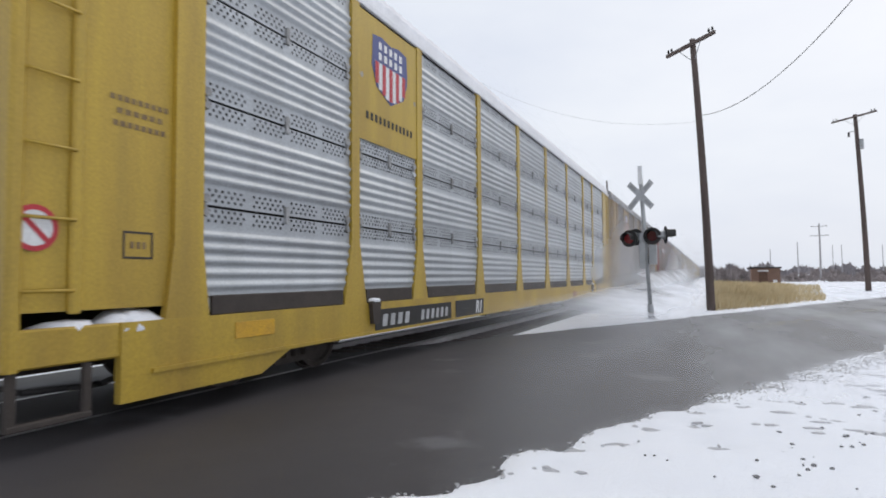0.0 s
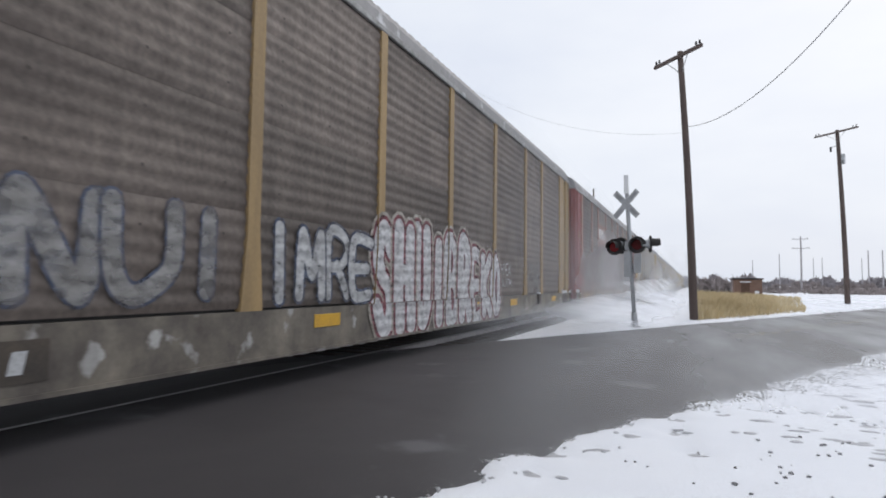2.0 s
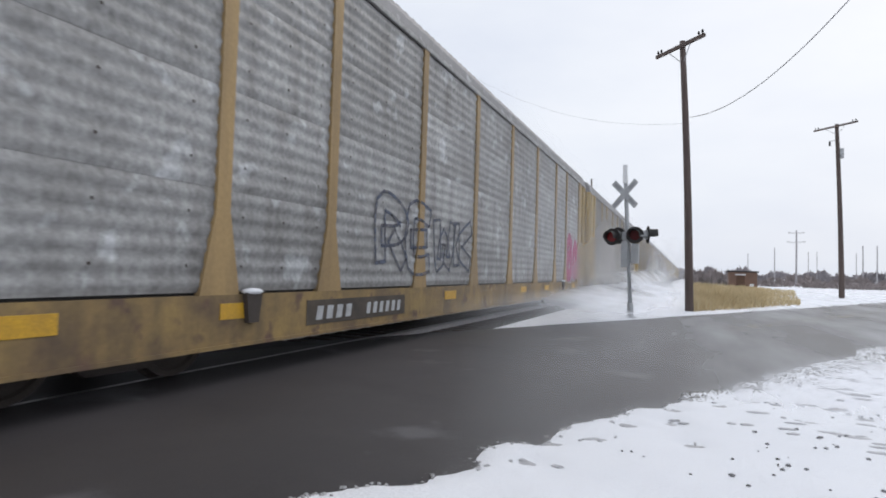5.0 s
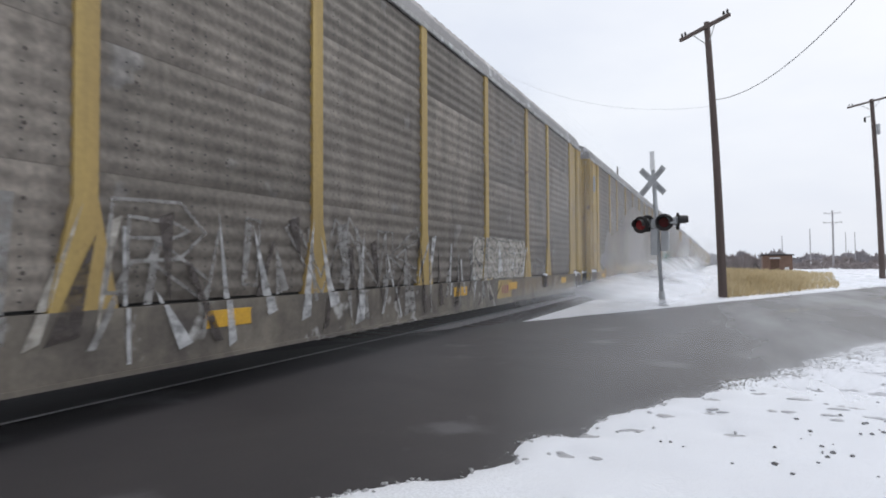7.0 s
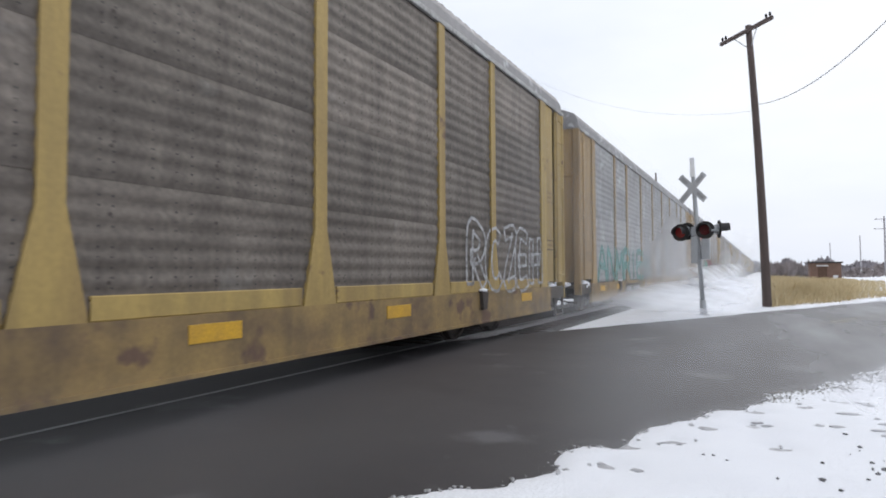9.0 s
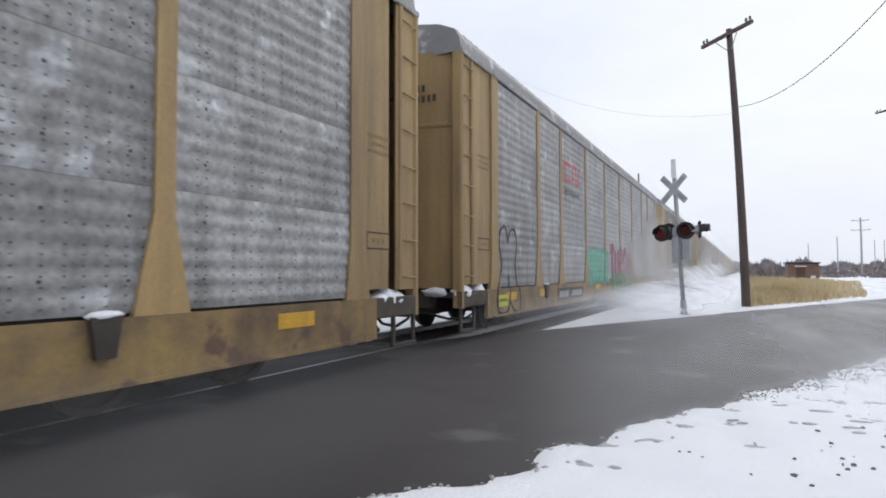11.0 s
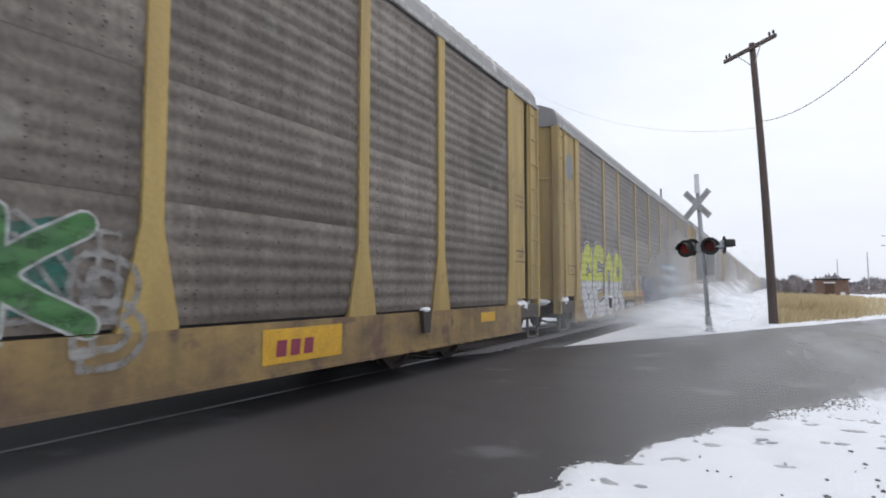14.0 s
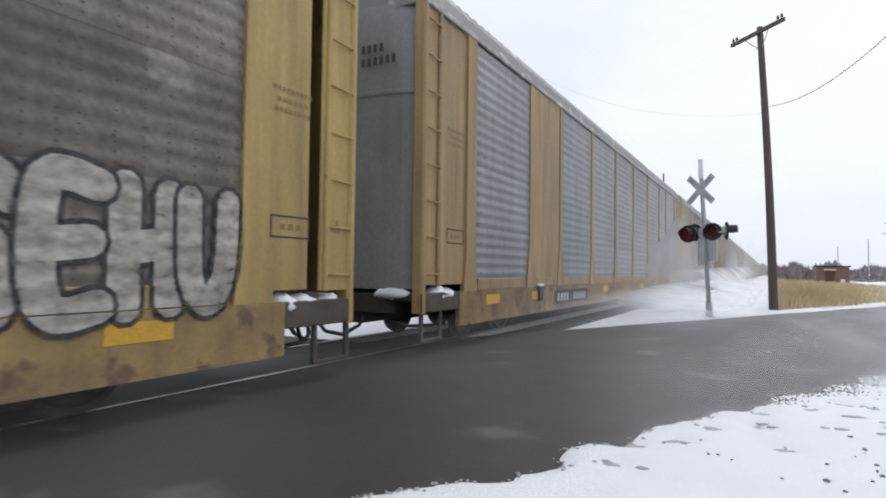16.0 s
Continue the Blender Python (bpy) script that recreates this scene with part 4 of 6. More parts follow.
def piece(car, text, y0, y1, z0, z1, r, fill, edge=None, rim=0.04, second=None, split=0.5, halo=None, glow_w=0.1, soft=True, lean=0.0, bounce=0.06, seed=1, shrink=0.0, merge=False):
    """A row of sprayed letters. With no fill only thin lines are drawn. shrink: how much lower the last letter is."""
    rnd = random.Random(seed)
    n = len(text)
    w, h = (y1 - y0) / n, z1 - z0
    for k, ch in enumerate(text):
        if ch == " ":
            continue
        hk = h * (1 - shrink * k / max(1, n - 1))
        up, fat = rnd.uniform(-bounce, bounce) * h, r * rnd.uniform(0.9, 1.1)
        full = max(fat, 0.02)
        def put(p):
            u, v = p[0] + rnd.uniform(-0.05, 0.05), p[1] + rnd.uniform(-0.03, 0.03)
            return (y0 + w * k + full * (0.9 if soft else 1.35) + u * max(0.05, w - (1.7 if soft else 2.7) * full) + lean * (v - 0.5) * hk, z0 + full + v * (hk - 2 * full) + up * v)
        lines = [curve([put(p) for p in ln], soft) for ln in LETTERS[ch]]
        o = 0.0065 * (k % 2)
        def layer(name, radius, material, lift, parent, top=None):
            m = Mesh()
            polys = [q for ln in lines for q in ribbon(ln, radius, soft or radius > fat)]
            if top is not None:
                polys = [c for c in (cut(q if sum(a[0] * b[1] - a[1] * b[0] for a, b in zip(q, q[1:] + q[:1])) > 0 else q[::-1], [(y0 - 2, z0 - 2), (y1 + 2, z0 - 2), (y1 + 2, top), (y0 - 2, top)]) for q in polys) if c]
            lay(m, car, polys, lift + (0.0 if merge and radius > fat else o))
            return part(name, m, material, parent) if m.f else None
        if fill is None:
            layer("painted_letter", rim, edge, 0.0, car)
            continue
        letter = layer("painted_letter", fat, fill, 0.004, car)
        if letter is None:
            continue
        if halo:
            layer("paint_halo", fat + rim + glow_w, halo, 0.0, letter)
        if edge:
            layer("paint_edge", fat + rim, edge, 0.002, letter)
        if second:
            layer("paint_lower", fat * 0.985, second, 0.0056, letter, z0 + split * h)


def hollow(car, text, y0, y1, z0, z1, r, line, t, seed, soft=True):
    """Letters drawn as outlines only: two thin lines along each stroke."""
    rnd = random.Random(seed)
    w, h = (y1 - y0) / len(text), z1 - z0
    for k, ch in enumerate(text):
        m, polys = Mesh(), []
        for ln in LETTERS[ch]:
            pts = curve([(y0 + w * k + r + (p[0] + rnd.uniform(-0.06, 0.06)) * (w - 1.9 * r), z0 + r + (p[1] + rnd.uniform(-0.04, 0.04)) * (h - 2 * r)) for p in ln], soft)
            sides = ([], [])
            for i, p in enumerate(pts):
                a, b = pts[max(0, i - 1)], pts[min(len(pts) - 1, i + 1)]
                d = Vector((b[0] - a[0], b[1] - a[1])).normalized()
                for g, s in enumerate((-1, 1)):
                    sides[g].append((p[0] - d.y * r * s, p[1] + d.x * r * s))
            polys += ribbon(sides[0] + sides[1][::-1] + sides[0][:1], t)
        lay(m, car, polys, 0.001 * (k % 3))
        if m.f:
            part("painted_letter", m, line, car)


def patch(car, y0, y1, z0, z1, material, lift=0.0, seed=1, rough=0.06, n=14, name="paint_patch"):
    """A ragged patch of rolled paint."""
    rnd = random.Random(seed)
    m, polys = Mesh(), []
    for i in range(n):
        a, b = y0 + (y1 - y0) * i / n, y0 + (y1 - y0) * (i + 1) / n
        polys.append([(a, z0 + rnd.uniform(0, rough)), (b, z0 + rnd.uniform(0, rough)), (b, z1 - rnd.uniform(0, rough)), (a, z1 - rnd.uniform(0, rough))])
    lay(m, car, polys, lift)
    return tagged(part(name, m, material, car), kind="stuff")


def shards(car, y0, y1, z0, z1, n, mats, seed):
    """Sharp slanting slivers of worn paint, light and dark."""
    rnd = random.Random(seed)
    for i in range(n):
        c, w, h = y0 + (y1 - y0) * (i + 0.5) / n, (y1 - y0) / n * rnd.uniform(0.5, 1.3), (z1 - z0) * rnd.uniform(0.35, 1.0)
        b = z0 + rnd.uniform(0, 1) * (z1 - z0 - h)
        s = rnd.uniform(-0.4, 0.4)
        kind = rnd.choice((0, 1, 2))
        if kind == 0:
            poly = [(c - w / 2, b), (c + w / 2, b + 0.05), (c + s, b + h)]
        elif kind == 1:
            poly = [(c + s, b), (c + w / 2, b + h), (c - w / 2, b + h - 0.06)]
        else:
            poly = [(c - w * 0.2, b), (c + w * 0.2, b), (c + w * 0.25 + s, b + h), (c - w * 0.1 + s, b + h)]
        m = Mesh()
        lay(m, car, [poly], 0.0012 * (i % 6))
        if m.f:
            part("paint_sliver", m, mats[i % len(mats)], car)


def shield(car, yc, z0, z1, w):
    """A striped shield on a plate."""
    x = SKIN + 0.034
    part("emblem_plate", flat_shape([(yc - w / 2, z0), (yc + w / 2, z0), (yc + w / 2, z1), (yc - w / 2, z1)], x), YELLOW_NEW if car["new"] else TAN, car, "yellow plate panel")
    h = z1 - z0
    a, b = w * 0.30, h
    zt, zb = z1 - 0.12 * b, z0 + 0.36 * b
    out = [(yc - a, zt - 0.04), (yc - a * 0.5, zt), (yc, zt - 0.05), (yc + a * 0.5, zt), (yc + a, zt - 0.04), (yc + a * 1.05, (zt + zb) / 2), (yc + a * 0.8, zb + 0.1 * b), (yc, zb), (yc - a * 0.8, zb + 0.1 * b), (yc - a * 1.05, (zt + zb) / 2)]
    part("shield", flat_shape(out, x + 0.004), BLUE, car, "navy shield emblem")
    m = Mesh()
    zm = zb + (zt - zb) * 0.58
    for k in range(9):
        u0 = yc - a * 0.88 + a * 1.76 * k / 9
        lo = zb + 0.03 * b + 0.10 * b * (abs(k - 4) / 4) ** 2
        m.face([(x + 0.008, u0, lo), (x + 0.008, u0 + a * 0.196, lo), (x + 0.008, u0 + a * 0.196, zm), (x + 0.008, u0, zm)])
    part("stripes", m, WHITE, car, "white shield stripes")
    m = Mesh()
    for k in range(0, 9, 2):
        u0 = yc - a * 0.88 + a * 1.76 * k / 9
        lo = zb + 0.03 * b + 0.10 * b * (abs(k - 4) / 4) ** 2
        m.face([(x + 0.012, u0, lo), (x + 0.012, u0 + a * 0.196, lo), (x + 0.012, u0 + a * 0.196, zm), (x + 0.012, u0, zm)])
    part("red_stripes", m, RED, car, "red shield stripes")
    bars(car, yc - a * 0.75, yc + a * 0.75, zm + 0.025 * b, zm + 0.085 * b, 5, x + 0.008, WHITE)
    bars(car, yc - a * 0.75, yc + a * 0.75, zm + 0.11 * b, zm + 0.17 * b, 5, x + 0.008, WHITE)
    bars(car, yc - w * 0.42, yc + w * 0.42, z0 + 0.17 * b, z0 + 0.23 * b, 12, x + 0.004, BLACK)


def car_carrier(style, index):
    """One covered car carrier. style: colours and pattern."""
    c = thing("car_carrier", style["label"], "railway car", group="cars of the train")
    c["new"] = 1 if style.get("new") else 0
    c["foot"], c["kick"] = style.get("feet", 0.56), 1 if style.get("base") else 0
    post_m, end_m, skin_m, sill_m = style["post"], style["end"], style["skin"], style["sill"]
    pat = style.get("pattern", "fine")
    rows = 4
    # added black backing sheet puts shade into the panel seams; deck and roof
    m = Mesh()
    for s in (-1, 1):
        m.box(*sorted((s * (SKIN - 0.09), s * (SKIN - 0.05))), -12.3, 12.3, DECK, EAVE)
    part("inner_wall", m, BLACK, c, "black backing sheet that puts shade into the gaps between side panels")
    part("roof", ROOF_FINE if not style.get("snow") else ROOF_FINE.copy(), style["roof"], c, "ribbed curved roof" + (" crusted with snow" if style.get("snow") else ""))
    for s in (-1, 1):
        m = Mesh()
        m.bar(1, -HALF + 0.02, HALF - 0.02, *sorted((s * (SIDE - 0.05), s * (SIDE + 0.012))), EAVE - 0.05, EAVE + 0.045, 0.012)
        part("eave_rail", m, style.get("rail", GALV_PALE), c, "pale rail along the roof edge")
    # side sills: deeper between the end posts
    low, mid = 0.37, 0.47 if style.get("new") else 0.37
    for s in (-1, 1):
        m = Mesh()
        e = 12.62 if not style.get("new") else 12.9
        prof = [(-e, DECK), (-e, low - (0.12 if mid > low else 0)), (-11.2, low - (0.12 if mid > low else 0)), (-10.7, mid), (10.7, mid), (11.2, low - (0.12 if mid > low else 0)), (e, low - (0.12 if mid > low else 0)), (e, DECK)]
        m.prism(prof, 0, *sorted((s * (SIDE - 0.07), s * (SIDE + 0.004))))
        m.box(*sorted((s * (SIDE - 0.16), s * (SIDE + 0.03))), -e + 0.3, e - 0.3, mid + 0.0, mid + 0.04)
        part("side_sill", m, sill_m, c, "grimy side sill with rust")
        for g in (-1, 1):
            m = Mesh()
            m.bar(1, *sorted((g * e, g * HALF)), *sorted((s * (SIDE - 0.1), s * (SIDE - 0.01))), 0.64, DECK, 0.015)
            part("end_sill", m, SMUDGE if not style.get("new") else sill_m, c, "sooty end sill")
    m = Mesh()
    m.box(-SIDE + 0.08, SIDE - 0.08, -HALF + 0.03, HALF - 0.03, DECK - 0.12, DECK - 0.02)
    m.box(-0.35, 0.35, -HALF + 0.2, HALF - 0.2, 0.42, DECK - 0.12)
    for y in (-10.05, 10.05):
        m.box(-1.35, 1.35, y - 0.3, y + 0.3, 0.66, DECK - 0.1)
    for y in range(-8, 9, 2):
        m.box(-1.4, 1.4, y - 0.06, y + 0.06, 0.55, DECK - 0.12)
    m.box(0.5, 1.2, -3.0, -1.2, 0.36, 0.8)
    part("underframe", m, GRIME, c, "grimy underframe with centre sill")
    # posts and panels
    key = style.get("feet", 0.56)
    if key not in SETS:
        SETS[key] = (post_mesh(0.20, key, 0.9).data("side_post"), post_mesh(0.34, 0.52, 0.75).data("side_post"))
    slim, wide = SETS[key]
    cache = {}
    for s in (-1, 1):
        for k, y in enumerate(POSTS):
            data = wide if k in (0, 9) else slim
            if (id(data), post_m.name) not in PANELS:
                d2 = data.copy()
                d2.materials.append(post_m)
                PANELS[(id(data), post_m.name)] = d2
            ob = part("side_post", PANELS[(id(data), post_m.name)], post_m, c)
            ob.matrix_basis = pose(0, y, 0, 0, 0, 0 if s > 0 else 180)
        for bay, (a, b) in enumerate(zip(POSTS, POSTS[1:])):
            z = DECK + 0.03
            if style.get("plain") == bay:
                m = Mesh()
                m.bar(2, DECK, EAVE - 0.04, *sorted((s * (SKIN - 0.02), s * (SKIN + 0.02))), a + 0.1, b - 0.1, 0.01)
                part("plain_panel", m, end_m, c, "flat tan side sheet")
                continue
            h = (EAVE - 0.06 - z) / rows
            for r in range(rows):
                gap = 0.03 if style.get("seams") else 0.004
                if (round(b - a, 2), pat, gap, skin_m.name) not in PANELS:
                    d2 = panel_mesh(b - a - 0.1, h - gap, pat).data("side_panel")
                    d2.materials.append(skin_m)
                    if pat != "ribbed":
                        d2.materials.append(GRIME)
                        for poly in list(d2.polygons)[-6:]:
                            poly.material_index = 1
                    PANELS[(round(b - a, 2), pat, gap, skin_m.name)] = d2
                if s < 0 and r not in (0, 1, 2, 3):
                    continue
                ob = part("side_panel", PANELS[(round(b - a, 2), pat, gap, skin_m.name)], skin_m, c)
                ob.matrix_basis = pose(s * (SKIN - 0.0), (a + b) / 2, z + h * r, 0, 0, 0 if s > 0 else 180)
                if s > 0 and style.get("holes"):
                    hk = ("holes", round(b - a, 2), pat)
                    if hk not in PANELS:
                        PANELS[hk] = hole_mesh(b - a - 0.35, h - gap, pat).data("perforation")
                    tagged(part("perforation", PANELS[hk], BLACK, ob), kind="stuff")
    if pat == "ribbed":
        z, h = DECK + 0.03, (EAVE - 0.06 - DECK - 0.03) / rows
        m = Mesh()
        m.tube((SKIN - 0.02, 0, 0.06), (SKIN + 0.034, 0, 0.06), 0.055, 12, 0.045)
        m.tube((SKIN - 0.02, 0, -0.08), (SKIN + 0.032, 0, -0.08), 0.05, 12, 0.04)
        m.bar(2, -0.09, 0.07, SKIN - 0.02, SKIN + 0.022, -0.02, 0.02, 0.005)
        latch = m.data("latch")
        m = Mesh()
        m.bar(2, -0.10, 0.10, SKIN - 0.02, SKIN + 0.035, -0.03, 0.03, 0.01)
        seam_clip = m.data("seam_clip")
        for k, y in enumerate(POSTS):
            for r in (1, 2, 3):
                for d in (-0.17, 0.17):
                    if 0 <= k + (1 if d > 0 else 0) <= 9 and not (k == 0 and d < 0):
                        part("latch", latch, GALV_PALE, c, at=(0, y + d * (1.3 if k in (0, 9) else 1), z + h * r))
                if k < 9:
                    part("seam_clip", seam_clip, GALV_PALE, c, at=(0, (y + POSTS[k + 1]) / 2, z + h * r))
    if style.get("base"):
        for a, b in zip(POSTS, POSTS[1:]):
            m = Mesh()
            m.bar(1, a + 0.30, b - 0.30, SKIN + 0.005, SKIN + 0.034, DECK, DECK + 0.2, 0.01)
            part("kick_plate", m, style["base"], c, "plate along the foot of the side panel")
    # ends: side sheet, corner ladder, curved end doors
    for g in (-1, 1):
        for s in (-1, 1):
            m = Mesh()
            y0, y1 = sorted((g * 12.3, g * (13.70 if g < 0 or style.get("new") else 13.02)))
            if g > 0 and not style.get("new"):
                m.bar(2, DECK + 0.1, EAVE - 0.03, *sorted((s * (SKIN - 0.05), s * (SKIN + 0.01))), 13.20, 13.70, 0.02)
            m.bar(2, DECK + 0.12, EAVE - 0.03, *sorted((s * (SKIN - 0.06), s * SKIN)), y0, y1, 0.03)
            sheet = part("end_sheet", m, end_m, c, "painted corner sheet")
            m = Mesh()
            m.bar(2, DECK + 0.1, EAVE - 0.02, *sorted((s * (SKIN - 0.01), s * SIDE)), *sorted((g * 13.24, g * 13.34)), 0.02)
            part("ladder_stile", m, end_m, sheet)
            m = Mesh()
            m.bar(2, DECK - 0.3, EAVE - 0.02, *sorted((s * (SIDE - 0.20), s * (SIDE - 0.0))), *sorted((g * 13.68, g * 13.80)), 0.03)
            part("corner_post", m, end_m, c)
            if s > 0:
                if "rung" not in SETS:
                    m = Mesh()
                    m.path([(0, -0.21, 0), (0.035, -0.19, 0), (0.035, 0.19, 0), (0, 0.21, 0)], 0.014, 6)
                    SETS["rung"] = m.data("ladder_rung")
                rk = ("rung", end_m.name)
                if rk not in PANELS:
                    PANELS[rk] = SETS["rung"].copy()
                    PANELS[rk].materials.append(end_m)
                for k in range(8):
                    part("ladder_rung", PANELS[rk], end_m, sheet, at=(SIDE - 0.03, g * 13.50, DECK + 0.28 + 0.55 * k))
                m = Mesh()
                for y in (13.15, 13.72):
                    m.bar(2, 0.22, 0.66, SIDE - 0.09, SIDE - 0.04, *sorted((g * (y - 0.035), g * (y + 0.035))), 0.008)
                m.bar(1, *sorted((g * 13.12, g * 13.75)), SIDE - 0.10, SIDE - 0.03, 0.20, 0.25, 0.008)
                part("stirrup_step", m, GRIME, c, "steel stirrup step below the corner")
        m = Mesh()
        ring = []
        for k in range(13):
            a = -1 + 2 * k / 12
            ring.append((a * 1.36, g * (HALF - 0.30 + 0.34 * math.sqrt(max(0, 1 - (a * 0.92) ** 2)))))
        zs = [DECK + 0.05, 3.95, 3.98, 4.02, 4.05, EAVE + 0.06]
        for i in range(5):
            d0, d1 = (0.0, 0.03)[i in (2, 3)], (0.0, 0.03)[i in (1, 2)]
            for p, q in zip(ring, ring[1:]):
                m.face(((p[0], p[1] + g * d0, zs[i]), (q[0], q[1] + g * d0, zs[i]), (q[0], q[1] + g * d1, zs[i + 1]), (p[0], p[1] + g * d1, zs[i + 1])), True)
        part("end_door", m, style.get("door", end_m), c, "curved end door with a welded seam")
        yd = g * (HALF + 0.065)
        for z, k in ((4.62, 4), (4.42, 6)):
            m = Mesh()
            for i in range(k):
                x0 = 0.45 + 0.115 * i
                m.face([(x0, yd, z), (x0 + 0.065, yd, z), (x0 + 0.065, yd, z + 0.13), (x0, yd, z + 0.13)])
            part("lettering", m, WHITE if end_m is RED_OXIDE else GRIME, c)
        # coupler, hose and platform clutter
        m = Mesh()
        m.bar(1, *sorted((g * (HALF - 0.4), g * (HALF + 0.45))), -0.11, 0.11, 0.58, 0.84, 0.03)
        m.lump((0.04, g * (HALF + 0.52), 0.71), (0.17, 0.2, 0.16), 7 + index, 9, 5)
        m.box(-0.95, 0.95, *sorted((g * (HALF - 0.25), g * (HALF + 0.02))), 0.62, DECK - 0.02)
        part("coupler", m, GRIME, c, "knuckle coupler and draft gear")
        m = Mesh()
        m.path([(0.5, g * (HALF - 0.1), 0.66), (0.52, g * (HALF + 0.1), 0.42), (0.45, g * (HALF + 0.4), 0.30), (0.3, g * (HALF + 0.62), 0.36), (0.2, g * (HALF + 0.7), 0.52)], 0.028)
        m.path([(1.25, g * (HALF - 1.6), 0.55), (1.2, g * (HALF - 1.0), 0.38), (1.1, g * (HALF - 0.4), 0.40), (0.7, g * (HALF - 0.05), 0.55)], 0.026)
        part("brake_hose", m, BLACK, c, "sagging black brake hose")
        m = Mesh()
        rnd = random.Random(index * 3 + g)
        for k in range(4):
            y = g * rnd.uniform(12.6, 13.6)
            m.lump((SIDE - 0.16, y, DECK - 0.03), (0.16, rnd.uniform(0.12, 0.32), rnd.uniform(0.06, 0.16)), index * 9 + k, 9, 5)
        m.lump((SIDE - 0.55, g * (HALF + 0.0), DECK - 0.02), (0.30, 0.12, 0.08), index + 77, 10, 5)
        part("snow_patch", m, SNOW, c, "snow caught on the end ledge")
    # running gear
    for y in (-10.05, 10.05):
        for s in (-1, 1):
            part("side_frame", TRUCKS[s], GRIME, c, "cast steel truck side frame", (0, y, 0))
        for a in (-0.88, 0.88):
            ax = part("wheelset", AXLE, GRIME, c, "steel axle with two wheels", (0, y + a, 0.458))
            for s in (-1, 1):
                w = part("wheel", WHEEL, GRIME, ax)
                w.matrix_basis = pose(s * RAIL_X, 0, 0, 0, 0, 0 if s > 0 else 180)
    # jacking pads with snow on them
    for y in (-8.85, 8.75):
        m = Mesh()
        m.prism([(y - 0.13, DECK + 0.02), (y - 0.08, 0.62), (y + 0.08, 0.62), (y + 0.13, DECK + 0.02)], 0, SIDE - 0.02, SIDE + 0.07)
        pad = part("jacking_pad", m, GRIME, c, "rusty jacking pad on the sill")
        m = Mesh()
        m.lump((SIDE + 0.03, y, DECK + 0.03), (0.07, 0.15, 0.035), index + 400, 8, 4)
        part("snow_cap", m, SNOW, pad, "small cap of snow")
    # amber strips, black data plates with plain bars
    x = SIDE + 0.012
    rnd = random.Random(index + 5)
    for y in (-11.3, -9.0, -2.9, 2.9, 6.0, 11.0):
        if abs(y - style.get("plate", -6.4)) < 1.8 or style.get("new") and abs(y) < 7:
            continue
        m = Mesh()
        m.bar(1, y - 0.3, y + 0.3, x - 0.006, x, 0.67, 0.84, 0.002)
        part("reflector", m, AMBER, c, "amber reflective strip")
    py = style.get("plate", -6.4)
    m = Mesh()
    m.bar(1, py - 1.4, py + 1.4, x - 0.006, x, 0.5, 0.82, 0.002)
    part("data_plate", m, BLACK if style.get("new") or index in (5, 8) else SMUDGE, c, "dark stencil plate with white bars")
    bars(c, py - 1.25, py - 0.3, 0.56, 0.74, 4, x + 0.004, CHALK, slant=0.2, fill=0.6)
    bars(c, py + 0.05, py + 1.25, 0.57, 0.74, 6, x + 0.004, CHALK, slant=0.2, fill=0.55)
    for g in (-1, 1):
        xs, yc = SKIN + 0.004, g * 12.72
        drop = -0.45 if style.get("new") else 0.12 * ((index * 5 + g) % 5 - 2)
        for z, half, n in ((3.27, 0.30, 9), (3.16, 0.24, 6), (3.05, 0.27, 8)):
            bars(c, yc - half, yc + half, z + drop, z + drop + 0.05, n, xs, FAINT, fill=0.7)
        if index == 4 and g < 0:
            continue
        wide, zf = (0.15, 1.47) if style.get("new") else (0.29, 1.6 + 0.1 * (index % 3))
        m = Mesh()
        for a, b, z0, z1 in ((-wide, wide, 0, 0.02), (-wide, wide, 0.22, 0.24), (-wide, -wide + 0.02, 0.02, 0.22), (wide - 0.02, wide, 0.02, 0.22)):
            m.face([(xs, yc + a, zf + z0), (xs, yc + b, zf + z0), (xs, yc + b, zf + z1), (xs, yc + a, zf + z1)])
        part("stencil_frame", m, GRIME, c, "stencilled data frame")
        bars(c, yc - wide * 0.6, yc + wide * 0.6, zf + 0.09, zf + 0.15, 3, xs, FAINT, fill=0.6)
    return c


def snow_sign(car, y, z):
    x = SKIN + 0.018
    m = Mesh()
    m.face([(x, y + 0.175 * math.cos(a), z + 0.175 * math.sin(a)) for a in (k * math.pi / 12 for k in range(24))])
    part("warning_disc", m, WHITE, car, "white round warning disc")
    m = Mesh()
    n = 24
    for k in range(n):
        a, b = 2 * math.pi * k / n, 2 * math.pi * (k + 1) / n
        m.face([(x + 0.004, y + r * math.cos(t), z + r * math.sin(t)) for r, t in ((0.135, a), (0.175, a), (0.175, b), (0.135, b))])
    m.face([(x + 0.004, y - 0.11, z + 0.08), (x + 0.004, y - 0.08, z + 0.11), (x + 0.004, y + 0.11, z - 0.08), (x + 0.004, y + 0.08, z - 0.11)])
    part("warning_ring", m, RED, car, "red ring and slash")


